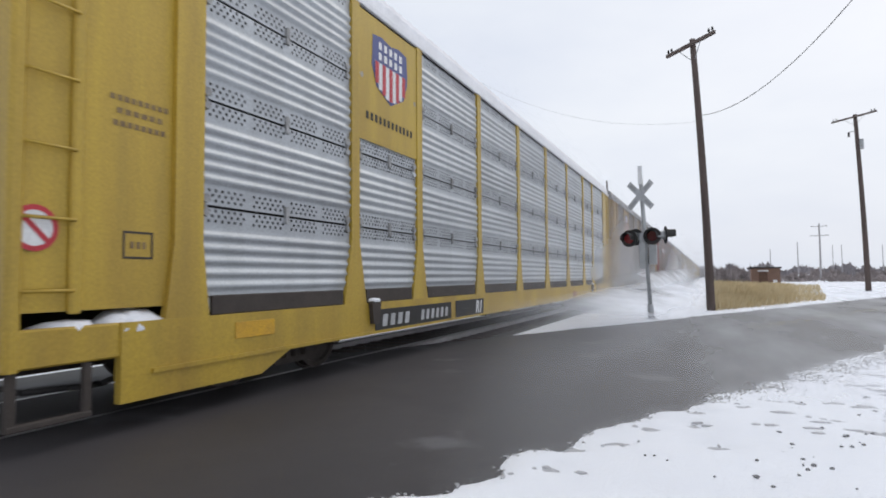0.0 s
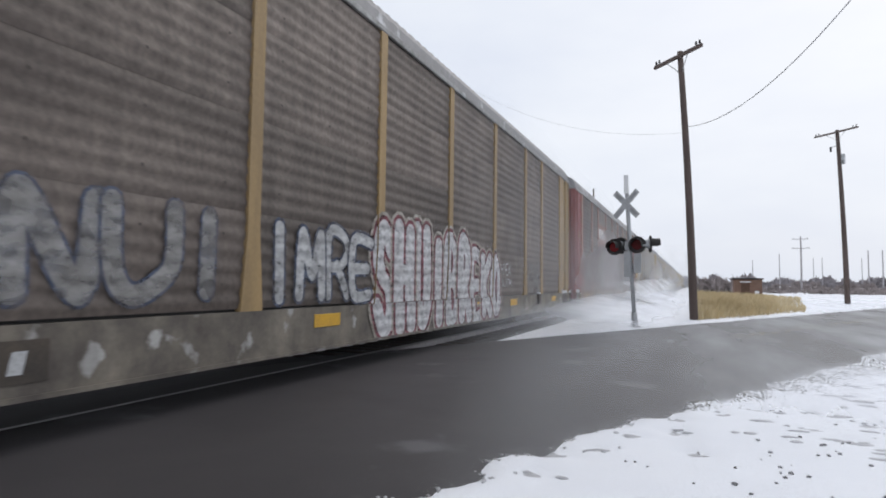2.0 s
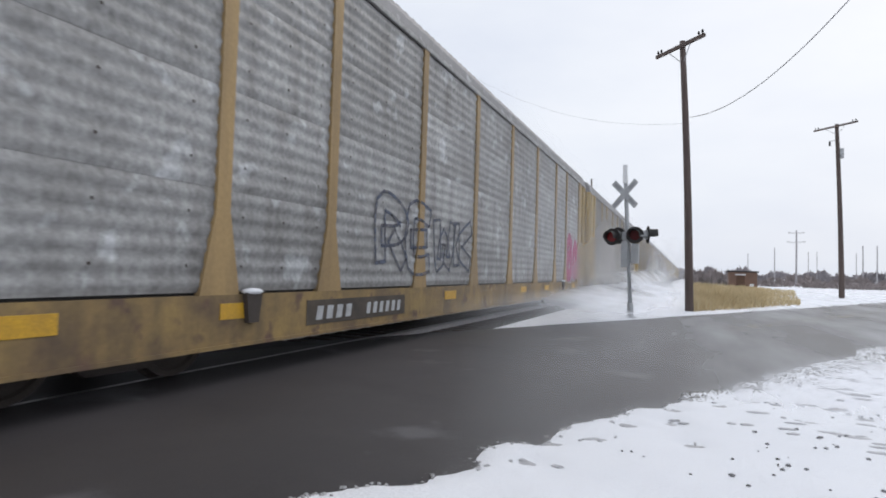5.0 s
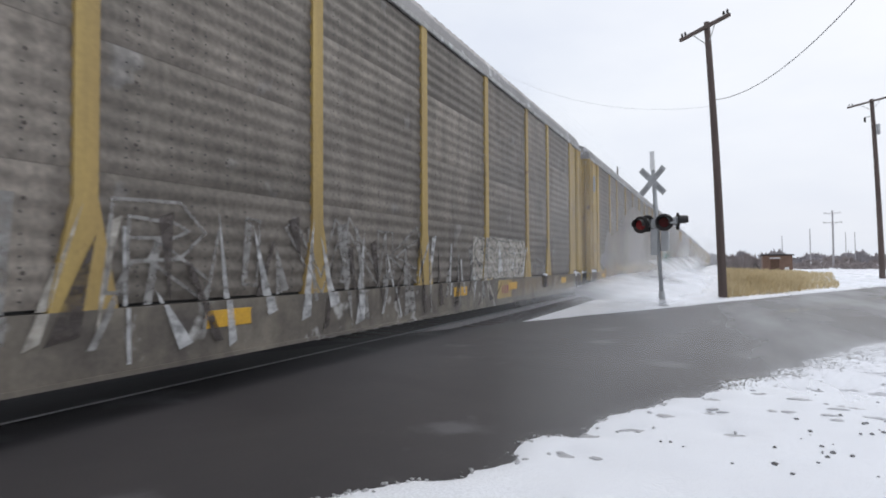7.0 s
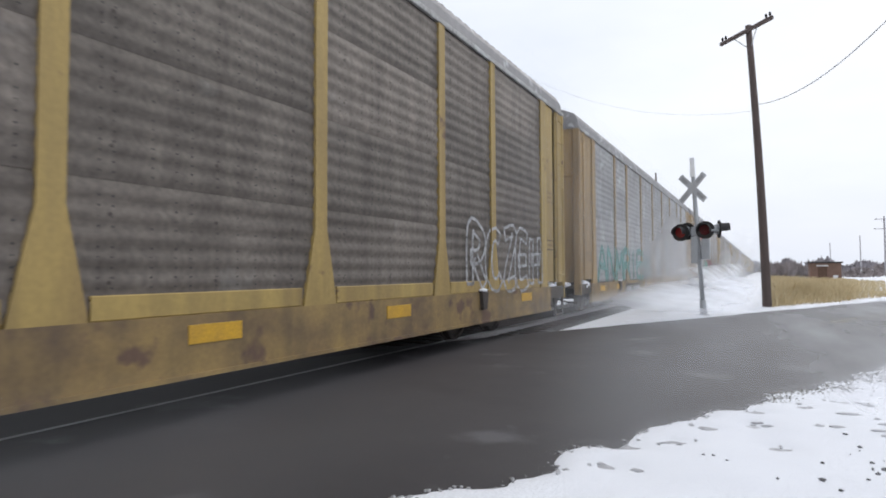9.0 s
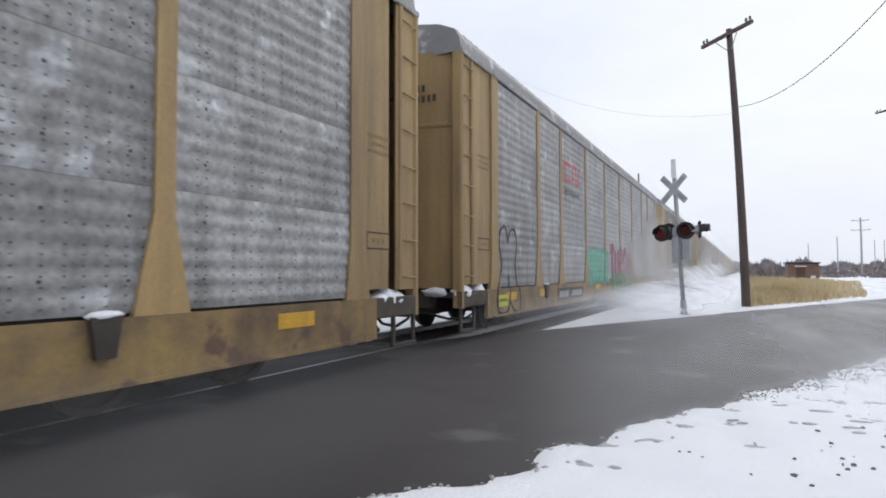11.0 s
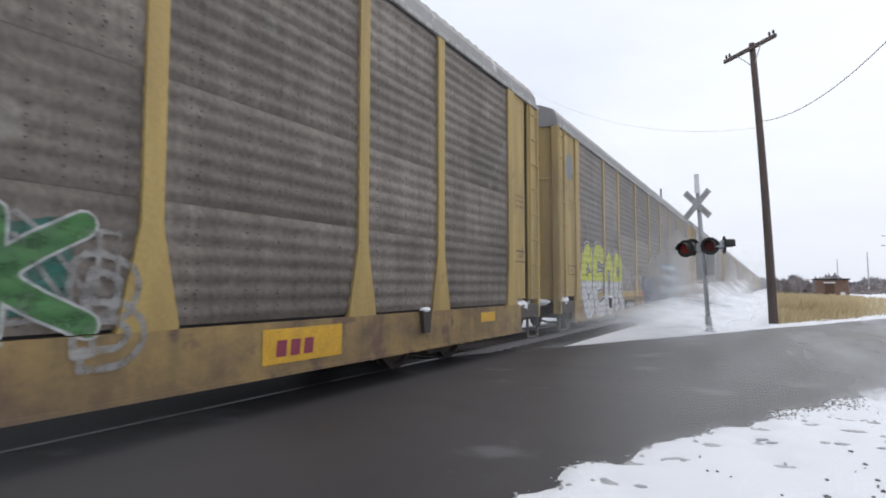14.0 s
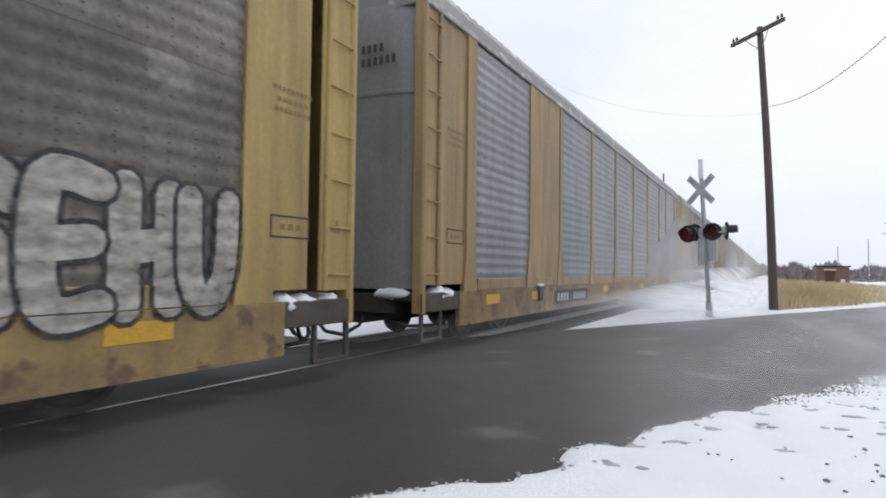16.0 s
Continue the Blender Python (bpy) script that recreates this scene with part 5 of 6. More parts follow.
OLD = dict(holes=True, post=YELLOW_OLD, end=YELLOW_OLD, skin=GALV_BROWN, sill=YELLOW_SILL, roof=ROOF)
STYLES = [
    dict(new=True, plate=-7.4, post=YELLOW_NEW, end=YELLOW_NEW, skin=SILVER, sill=YELLOW_NEW, roof=ROOF_SNOW, snow=True, pattern="ribbed", holes=True, seams=True, base=GRIME, rail=ROOF_SNOW, label="bright yellow car carrier with ribbed silver perforated panels and snowy roof"),
    dict(plate=-8.0, post=TAN, end=TAN, skin=GALV_DARK, sill=GREY_SILL, roof=ROOF, feet=0.36, label="weathered tan car carrier with dark grey corrugated panels and graffiti"),
    dict(plate=-7.6, post=SALMON, end=RED_OXIDE, skin=GALV_DEEP, sill=BROWN_SILL, roof=ROOF, seams=True, label="faded red car carrier with dark panels, salmon posts and graffiti"),
    dict(post=TAN, end=YELLOW_OLD, skin=GALV_PALE, sill=YELLOW_SILL, roof=ROOF, label="pale grey car carrier with yellow ends and magenta graffiti"),
    dict(OLD, plate=-7.5, sill=GREY_SILL, skin=GALV, label="weathered yellow car carrier with grey panels and white graffiti"),
    dict(OLD, label="weathered yellow car carrier with brown stained panels and block graffiti", base=YELLOW_OLD),
    dict(OLD, post=TAN, end=TAN, skin=GALV_PALE, label="tan car carrier with pale blue-grey panels and teal graffiti"),
    dict(OLD, post=TAN, end=TAN, skin=GALV_PALE, holes=True, pattern="fine", roof=ROOF, label="tan car carrier with pale perforated panels, teal and maroon graffiti"),
    dict(OLD, skin=GALV_BROWN, label="faded yellow car carrier with brown corrugated panels and small graffiti"),
    dict(OLD, label="faded yellow car carrier with brown panels and large lime graffiti", base=YELLOW_OLD),
    dict(OLD, holes=False, post=TAN, end=TAN, skin=BLUE_GREY, sill=YELLOW_SILL, roof=ROOF_SNOW, snow=True, plain=1, door=BLUE_GREY, label="tan car carrier with blue-grey panels and snow dusted roof", base=TAN),
]
cars = [car_carrier(s, i) for i, s in enumerate(STYLES)]

# painted marks, car by car
shield(cars[0], -8.29, 3.3, EAVE - 0.1, 1.8)
snow_sign(cars[0], -13.6, 1.68), snow_sign(cars[0], 13.46, 1.62)
shield(cars[1], -8.29, 3.0, EAVE - 0.1, 1.8)
x = SKIN + 0.03
part("name_board", flat_shape([(-7.15, 3.35), (-4.5, 3.35), (-4.5, 4.45), (-7.15, 4.45)], x), BROWN_SIGN, cars[2], "red-brown name board with white bars")
for a, b, top in ((-6.92, -6.52, 4.2), (-6.4, -6.02, 4.2), (-5.78, -5.38, 4.2), (-5.3, -5.0, 4.03), (-4.93, -4.84, 4.03), (-4.76, -4.66, 4.2)):
    bars(cars[2], a, b, 3.68, top, 1, x + 0.004, WHITE, fill=1.0)
m = Mesh()
for a, b, z0, z1 in ((-6.95, -6.83, 3.85, 4.45), (-6.83, -6.2, 4.33, 4.45), (-6.83, -6.2, 3.85, 3.97), (-6.08, -5.96, 3.85, 4.45), (-5.96, -5.7, 4.33, 4.45), (-5.7, -5.58, 3.85, 4.45), (-5.58, -5.3, 3.85, 3.97), (-5.3, -5.18, 3.85, 4.45)):
    m.face([(SKIN + 0.024, a, z0), (SKIN + 0.024, b, z0), (SKIN + 0.024, b, z1), (SKIN + 0.024, a, z1)])
part("route_mark", m, RED, cars[7], "red line emblem")
bars(cars[7], -6.9, -5.2, 3.5, 3.66, 10, SKIN + 0.024, BLACK)

SP_WHITE = spray_paint("worn white spray paint", (0.62, 0.62, 0.63), 0.93, (0.50, 0.49, 0.49))
SP_GREY = spray_paint("thin grey spray paint", (0.36, 0.35, 0.34), 0.7, (0.22, 0.21, 0.2))
SP_PALE = spray_paint("chalk white spray lines", (0.58, 0.58, 0.58), 0.85)
SP_CREAM = spray_paint("cream spray paint", (0.47, 0.44, 0.39), 0.9, (0.30, 0.27, 0.23))
SP_DARK = spray_paint("dark brown spray paint", (0.075, 0.06, 0.055), 0.85)
SP_INK = spray_paint("black spray paint", (0.028, 0.028, 0.034), 0.97, (0.04, 0.04, 0.046))
SP_MAROON = spray_paint("dull maroon spray paint", (0.25, 0.075, 0.095), 0.85)
SP_WINE = spray_paint("wine red spray paint", (0.29, 0.045, 0.085), 0.97, (0.20, 0.04, 0.065))
SP_GREEN = spray_paint("leaf green spray paint", (0.06, 0.18, 0.055), 0.95, (0.05, 0.13, 0.05))
SP_DKGREEN = spray_paint("dark teal spray lines", (0.03, 0.14, 0.11), 0.9)
SP_MINT = spray_paint("mint green spray paint", (0.13, 0.47, 0.33), 0.96, (0.13, 0.38, 0.27))
SP_AQUA = spray_paint("thin aqua spray paint", (0.20, 0.44, 0.40), 0.72)
SP_LIME = spray_paint("lime yellow spray paint", (0.56, 0.57, 0.06), 0.96, (0.42, 0.43, 0.08))
SP_VIOLET = spray_paint("dark violet spray lines", (0.10, 0.075, 0.14), 0.92)
SP_SLATE = spray_paint("slate blue spray paint", (0.065, 0.085, 0.14), 0.85, (0.09, 0.085, 0.10))
SP_BLUE = spray_paint("light blue spray paint", (0.10, 0.39, 0.62), 0.92)
SP_RED = spray_paint("bright red spray paint", (0.52, 0.05, 0.04), 0.92)
SP_PINK = spray_paint("pale pink spray paint", (0.56, 0.45, 0.44), 0.9, (0.36, 0.30, 0.28))
SP_YELLOW = spray_paint("thin yellow spray paint", (0.42, 0.40, 0.14), 0.5)
SP_MAGENTA = spray_paint("magenta spray paint", (0.47, 0.05, 0.19), 0.95)

# weathered tan car: faint tags, yellow scrawl, then the large white letters with maroon shadow
piece(cars[1], "NHSW", -12.0, -9.5, 1.05, 2.05, 0.045, SP_GREY, None, seed=3)
patch(cars[1], -11.9, -9.6, 1.0, 1.5, SP_GREY, -0.0015, seed=2, rough=0.3)
piece(cars[1], "SCO", -9.1, -7.0, 1.0, 1.6, 0.07, SP_YELLOW, seed=81)
piece(cars[1], "NUI", -7.0, -4.6, 1.05, 2.0, 0.10, SP_GREY, SP_SLATE, 0.03, seed=5)
piece(cars[1], "IMRE", -4.2, -1.7, 1.0, 1.95, 0.075, SP_PALE, SP_SLATE, 0.04, seed=6)
piece(cars[1], "SHUIBREKO", -1.7, 4.78, 0.42, 2.3, 0.16, SP_WHITE, SP_MAROON, 0.07, halo=SP_CREAM, glow_w=0.06, seed=4, shrink=0.12)
piece(cars[1], "HIEK", 4.9, 5.8, 1.48, 1.78, 0.02, None, SP_PALE, 0.02, seed=7)
piece(cars[1], "OUTM", 4.85, 5.85, 1.16, 1.4, 0.02, None, SP_PALE, 0.02, seed=8)
piece(cars[1], "RHNB", 7.6, 9.1, 0.95, 1.9, 0.05, SP_GREY, None, seed=9)
# faded red car
hollow(cars[2], "NMRA", -11.9, -9.5, 1.1, 2.1, 0.09, SP_GREY, 0.02, 17, False)
patch(cars[2], -9.1, -7.5, 1.0, 1.35, SP_GREY, seed=37)
hollow(cars[2], "ENA", -9.15, -7.45, 1.05, 2.1, 0.14, SP_GREY, 0.014, 18, False)
shards(cars[2], -9.1, -7.4, 1.0, 1.9, 6, (SP_GREY, SP_DARK), 41)
piece(cars[2], "HWEMH", -8.9, -7.9, 1.75, 2.05, 0.012, None, SP_PALE, 0.012, seed=19)
patch(cars[2], -7.15, -5.0, 1.0, 1.95, SP_GREY, seed=38, rough=0.5, n=9)
shards(cars[2], -7.2, -5.2, 1.0, 2.0, 9, (SP_GREY, SP_DARK, SP_PALE), 40)
piece(cars[2], "OGNOU", 4.5, 9.1, 1.0, 2.02, 0.14, SP_INK, SP_PALE, 0.04, seed=8)
piece(cars[2], "HEK", 9.5, 12.1, 1.0, 1.95, 0.11, SP_GREY, SP_INK, 0.03, seed=39)
# pale car that passes unseen in part
hollow(cars[3], "REWK", -6.0, -1.6, 1.2, 2.4, 0.16, SP_SLATE, 0.03, 9)
piece(cars[3], "BO", 9.6, 11.9, 0.95, 2.8, 0.26, SP_MAGENTA, SP_WHITE, 0.06, seed=10)
# grey car: letters worn to slivers, then a cream panel with dark letters
patch(cars[4], -11.8, -8.9, 0.97, 1.75, SP_GREY, seed=11, rough=0.2)
piece(cars[4], "RUSHEB", -11.8, -7.6, 1.0, 1.8, 0.12, SP_CREAM, SP_GREY, 0.04, seed=12)
shards(cars[4], -6.9, -4.0, 0.42, 1.85, 13, (SP_CREAM, SP_DARK, SP_GREY), 42)
shards(cars[4], -4.1, 0.9, 0.42, 1.85, 26, (SP_PALE, SP_GREY, SP_DARK), 43)
hollow(cars[4], "RIVNK", -4.2, 1.3, 0.95, 1.88, 0.10, SP_GREY, 0.016, 44, False)
shards(cars[4], 0.9, 4.2, 0.45, 1.8, 16, (SP_GREY, SP_PALE, SP_DARK), 45)
patch(cars[4], 3.6, 7.05, 0.92, 1.86, SP_CREAM, seed=46, rough=0.05)
piece(cars[4], "SRTER", 3.7, 6.95, 0.98, 1.8, 0.1, SP_CREAM, SP_GREY, 0.03, seed=47)
shards(cars[4], 3.7, 7.0, 1.0, 1.75, 12, (SP_DARK, SP_GREY, SP_WHITE), 50)
shards(cars[4], 3.5, 5.0, 0.42, 0.92, 8, (SP_CREAM, SP_DARK), 48)
piece(cars[4], "HES", 7.5, 9.0, 1.0, 1.4, 0.03, SP_GREY, None, seed=49)
# brown panelled car
piece(cars[5], "ZTSZ", -11.75, -8.3, 1.0, 1.68, 0.09, SP_GREY, SP_DARK, 0.03, seed=13, soft=False)
for a in (-11.7, -10.6, -9.7, -8.9):
    patch(cars[5], a, a + 0.6, 1.55, 1.7, SP_PALE, 0.014, seed=int(-a * 10), rough=0.05, n=4)
hollow(cars[5], "RCZEH", 8.2, 12.0, 0.95, 2.15, 0.12, SP_PALE, 0.03, 14)
# pale cars
piece(cars[6], "ANMRIEH", -11.9, -3.0, 0.95, 2.1, 0.13, SP_AQUA, None, seed=15)
# the open black outline: two round lobes over a long waist
m = Mesh()
lobes = [(-0.72, 0.0), (-0.78, 0.3), (-0.62, 0.62), (-0.42, 0.95), (-0.55, 1.35), (-0.5, 1.68), (-0.2, 1.76), (-0.03, 1.45)]
right = [(0.66, -0.1), (0.7, 0.28), (0.5, 0.72), (0.46, 1.05), (0.56, 1.4), (0.42, 1.72), (0.12, 1.7), (-0.03, 1.45)]
for ln in (lobes, right, [(-0.72, 0.0), (-0.4, -0.06), (-0.08, 0.05), (0.02, 0.4), (0.03, 0.72)], [(0.02, 0.2), (0.25, -0.02), (0.66, -0.1)]):
    lay(m, cars[7], ribbon(curve([(-11.42 + a * 0.93, 0.46 + b) for a, b in ln], True), 0.035), 0.001)
part("painted_outline", m, SP_INK, cars[7], "large black spray-painted outline")
part("warning_label", flat_shape([(-12.05, 0.56), (-11.55, 0.56), (-11.55, 0.8), (-12.05, 0.8)], SIDE + 0.014), LIME, cars[7], "yellow warning label on the sill")
bars(cars[7], -12.0, -11.6, 0.66, 0.73, 7, SIDE + 0.018, GRIME)
piece(cars[7], "EUNCBK", -4.15, -1.15, 0.86, 2.03, 0.15, SP_MINT, SP_DKGREEN, 0.03, seed=18, bounce=0.03)
piece(cars[7], "JUPEB", -0.78, 3.95, 0.41, 2.28, 0.21, SP_WINE, SP_WHITE, 0.035, second=SP_GREEN, split=0.42, seed=19, shrink=0.1)
# brown car with pink letters
piece(cars[8], "KNTER", -2.85, 0.85, 0.42, 1.78, 0.14, SP_PINK, SP_DARK, 0.03, seed=20)
hollow(cars[8], "CHN", 1.6, 4.1, 0.98, 1.8, 0.08, SP_GREY, 0.02, 21)
patch(cars[8], 2.3, 3.75, 0.98, 1.82, SP_DKGREEN, -0.001, seed=52, rough=0.12, n=9)
piece(cars[8], "EK", 2.3, 3.9, 0.9, 1.85, 0.085, SP_GREEN, SP_PALE, 0.022, seed=22)
hollow(cars[8], "B", 3.75, 4.3, 0.7, 1.5, 0.07, SP_GREY, 0.03, 53)
bars(cars[8], -6.9, -4.65, 3.2, 3.42, 9, SKIN + 0.024, GRIME, fill=0.7)
bars(cars[8], -6.6, -4.95, 3.52, 3.72, 6, SKIN + 0.024, GRIME, fill=0.7)
# lime letters, outlines, slate field and the angular black piece
piece(cars[9], "GEOR", -11.95, -6.9, 0.42, 2.5, 0.25, SP_LIME, SP_VIOLET, 0.05, second=SP_WHITE, split=0.5, halo=SP_WHITE, glow_w=0.03, seed=23, shrink=0.08, bounce=0.02)
hollow(cars[9], "M", -6.85, -5.05, 0.95, 2.05, 0.17, SP_PALE, 0.03, 24, False)
piece(cars[9], "BUM", -5.0, -4.55, 1.5, 1.75, 0.02, None, SP_PALE, 0.018, seed=25)
piece(cars[9], "JKE", -4.1, -3.1, 1.5, 1.75, 0.02, None, SP_PALE, 0.018, seed=26)
patch(cars[9], -3.2, 1.2, 0.42, 1.72, SP_SLATE, seed=27, rough=0.14)
piece(cars[9], "BUNTR", -3.1, 1.0, 0.55, 1.7, 0.13, SP_SLATE, SP_GREY, 0.02, seed=28)
patch(cars[9], -4.0, -3.2, 0.95, 1.1, SP_RED, seed=29)
patch(cars[9], 1.25, 1.7, 1.5, 1.65, SP_RED, 0.004, seed=30, rough=0.08, n=5)
patch(cars[9], 1.6, 7.2, 0.6, 0.9, SP_WHITE, 0.002, seed=31, rough=0.08, n=20)
piece(cars[9], "5EPZ", 1.7, 7.1, 0.74, 2.2, 0.135, SP_INK, SP_WHITE, 0.13, halo=SP_BLUE, glow_w=0.09, soft=False, merge=True, seed=32, bounce=0.02, shrink=0.04)
for a, b in ((2.95, 1.25), (4.35, 0.85), (5.0, 1.2), (5.6, 0.9)):
    m = Mesh()
    lay(m, cars[9], [[(a, b), (a + 0.3, b + 0.05), (a + 0.12, b + 0.35)]], 0.006)
    part("paint_tint", m, SP_BLUE, cars[9])
hollow(cars[9], "PXB", 7.5, 9.95, 0.9, 2.15, 0.14, SP_PALE, 0.02, 33)
piece(cars[9], "SEHU", 9.55, 11.95, 0.86, 2.02, 0.125, SP_CREAM, SP_INK, 0.045, seed=34, bounce=0.02)
# red-brown marks on the sills
for k, y in ((0, 4.97), (7, 5.2), (8, 5.75)):
    if k != 0:
        part("sill_panel", flat_shape([(y - 0.15, 0.50), (y + 1.1, 0.50), (y + 1.1, 0.86), (y - 0.15, 0.86)], SIDE + 0.011), YELLOW_OLD if k == 7 else AMBER, cars[k], "yellow patch on the sill")
    bars(cars[k], y, y + 0.62, 0.57, 0.74, 3, SIDE + 0.015, MAROON, slant=0.1, fill=0.7)


# emblems and tags on the corner sheets and doors
for k in (5, 9):
    x = SKIN + 0.006
    disc = part("round_emblem", flat_shape([(-12.83 + 0.27 * math.cos(a), 4.42 + 0.36 * math.sin(a)) for a in (i * math.pi / 12 for i in range(24))], x), STEEL_BLUE, cars[k], "worn blue-grey round emblem")
    part("emblem_core", flat_shape([(-12.83 + 0.13 * math.cos(a), 4.42 + 0.2 * math.sin(a)) for a in (i * math.pi / 8 for i in range(16))], x + 0.003), STEEL_BLUE, disc)
part("sill_panel", flat_shape([(6.05, 0.50), (12.4, 0.50), (12.4, 0.90), (6.0, 0.90)], SIDE + 0.004), YELLOW_SILL, cars[4], "faded yellow stretch of sill")
part("sill_panel", flat_shape([(4.9, 0.50), (5.9, 0.50), (5.95, 0.90), (5.0, 0.90)], SIDE + 0.011), YELLOW_OLD, cars[4], "yellow panel with a red emblem")
bars(cars[4], 5.17, 5.68, 0.60, 0.78, 3, SIDE + 0.014, MAROON, slant=0.1, fill=0.5)
part("worn_emblem", flat_shape([(-13.0, 1.6), (-12.55, 1.6), (-12.5, 1.85), (-12.75, 2.0), (-12.95, 1.85)], SKIN + 0.006), RUST, cars[4], "worn brown emblem")
bars(cars[4], -13.1, -12.4, 1.43, 1.54, 7, SKIN + 0.006, RUST, fill=0.65)


def painted_bicycle(car):
    """A thin dark line drawing of a bicycle on the end door."""
    y = -(HALF + 0.075)
    def ring(cx, cz, r):
        m = Mesh()
        for i in range(18):
            a, b = 2 * math.pi * i / 18, 2 * math.pi * (i + 1) / 18
            m.face([(cx + q * math.cos(t), y, cz + q * math.sin(t)) for q, t in ((r, a), (r + 0.02, a), (r + 0.02, b), (r, b))])
        return m
    frame_m = Mesh()
    for a, b in (((0.42, 1.55), (0.60, 1.85)), ((0.60, 1.85), (0.88, 1.85)), ((0.60, 1.85), (0.70, 1.55)), ((0.70, 1.55), (0.88, 1.85)), ((0.88, 1.85), (0.97, 1.55)), ((0.55, 1.98), (0.60, 1.85)), ((0.86, 2.0), (0.88, 1.85)), ((0.42, 1.55), (0.70, 1.55))):
        d = Vector((b[0] - a[0], b[1] - a[1])).normalized() * 0.012
        frame_m.face([(a[0] - d.y, y, a[1] + d.x), (a[0] + d.y, y, a[1] - d.x), (b[0] + d.y, y, b[1] - d.x), (b[0] - d.y, y, b[1] + d.x)])
    drawing = part("painted_bicycle", frame_m, GRIME, car, "dark line drawing of a bicycle on the door")
    part("painted_wheel", ring(0.42, 1.55, 0.19), GRIME, drawing)
    part("painted_wheel", ring(0.97, 1.55, 0.19), GRIME, drawing)


painted_bicycle(cars[1])


def mark(car, text, y, z, size, material):
    cu = bpy.data.curves.new("mark", "FONT")
    cu.body, cu.size, cu.extrude, cu.shear, cu.offset = text, size, 0.001, 0.2, 0.012
    cu.materials.append(material)
    ob = new("lettering", cu)
    ob.parent = car
    ob.matrix_basis = Matrix.Translation((SIDE + 0.018, y, z)) @ Matrix(((0, 0, 1, 0), (1, 0, 0, 0), (0, 1, 0, 0), (0, 0, 0, 1)))
    return ob


part("mark_panel", flat_shape([(-5.8, 0.50), (-4.26, 0.50), (-4.23, 0.83), (-5.8, 0.83)], SIDE + 0.013), BLACK, cars[0], "black stencil panel")
mark(cars[0], "R1", -4.74, 0.55, 0.34, WHITE)
mark(cars[2], "R1", -5.75, 0.56, 0.3, WHITE)
for k, kind in enumerate((4, 5, 8, 3, 7, 4, 8, 5, 6, 4, 8, 5)):
    cars.append(copy_thing(cars[kind], pose(TRACK_X, 0, 0)))


# ---- snow blown up along the train ----
def spray(name, strength, scale, stretch):
    m = bpy.data.materials.new(name)
    m.use_nodes = True
    n, l = m.node_tree.nodes, m.node_tree.links
    n.clear()
    out, mix = n.new("ShaderNodeOutputMaterial"), n.new("ShaderNodeMixShader")
    clear, body, both, back = n.new("ShaderNodeBsdfTransparent"), n.new("ShaderNodeBsdfDiffuse"), n.new("ShaderNodeAddShader"), n.new("ShaderNodeBsdfTranslucent")
    body.inputs[0].default_value = (0.62, 0.63, 0.65, 1)
    back.inputs[0].default_value = (0.34, 0.345, 0.355, 1)
    l.new(body.outputs[0], both.inputs[0])
    l.new(back.outputs[0], both.inputs[1])
    tc, mp, nz = n.new("ShaderNodeTexCoord"), n.new("ShaderNodeMapping"), n.new("ShaderNodeTexNoise")
    mp.inputs["Scale"].default_value = stretch
    l.new(tc.outputs["Object"], mp.inputs[0])
    l.new(mp.outputs[0], nz.inputs["Vector"])
    nz.inputs["Scale"].default_value, nz.inputs["Detail"].default_value = scale, 5
    mr = n.new("ShaderNodeMapRange")
    mr.inputs["From Min"].default_value, mr.inputs["From Max"].default_value = 0.22, 0.66
    l.new(nz.outputs[0], mr.inputs[0])
    uv = n.new("ShaderNodeSeparateXYZ")
    l.new(tc.outputs["UV"], uv.inputs[0])
    last = mr.outputs[0]
    for k in (0, 1):
        one, mul, four, clampn, prod = (n.new("ShaderNodeMath") for _ in range(5))
        one.operation, one.inputs[0].default_value = "SUBTRACT", 1.0
        l.new(uv.outputs[k], one.inputs[1])
        mul.operation = "MULTIPLY"
        l.new(uv.outputs[k], mul.inputs[0])
        l.new(one.outputs[0], mul.inputs[1])
        four.operation, four.inputs[1].default_value = "MULTIPLY", 4.0
        four.use_clamp = True
        l.new(mul.outputs[0], four.inputs[0])
        prod.operation = "MULTIPLY"
        l.new(last, prod.inputs[0])
        l.new(four.outputs[0], prod.inputs[1])
        last = prod.outputs[0]
    st = n.new("ShaderNodeMath")
    st.operation, st.inputs[1].default_value, st.use_clamp = "MULTIPLY", strength, True
    l.new(last, st.inputs[0])
    l.new(st.outputs[0], mix.inputs[0])
    l.new(clear.outputs[0], mix.inputs[1])
    l.new(both.outputs[0], mix.inputs[2])
    l.new(mix.outputs[0], out.inputs[0])
    return m


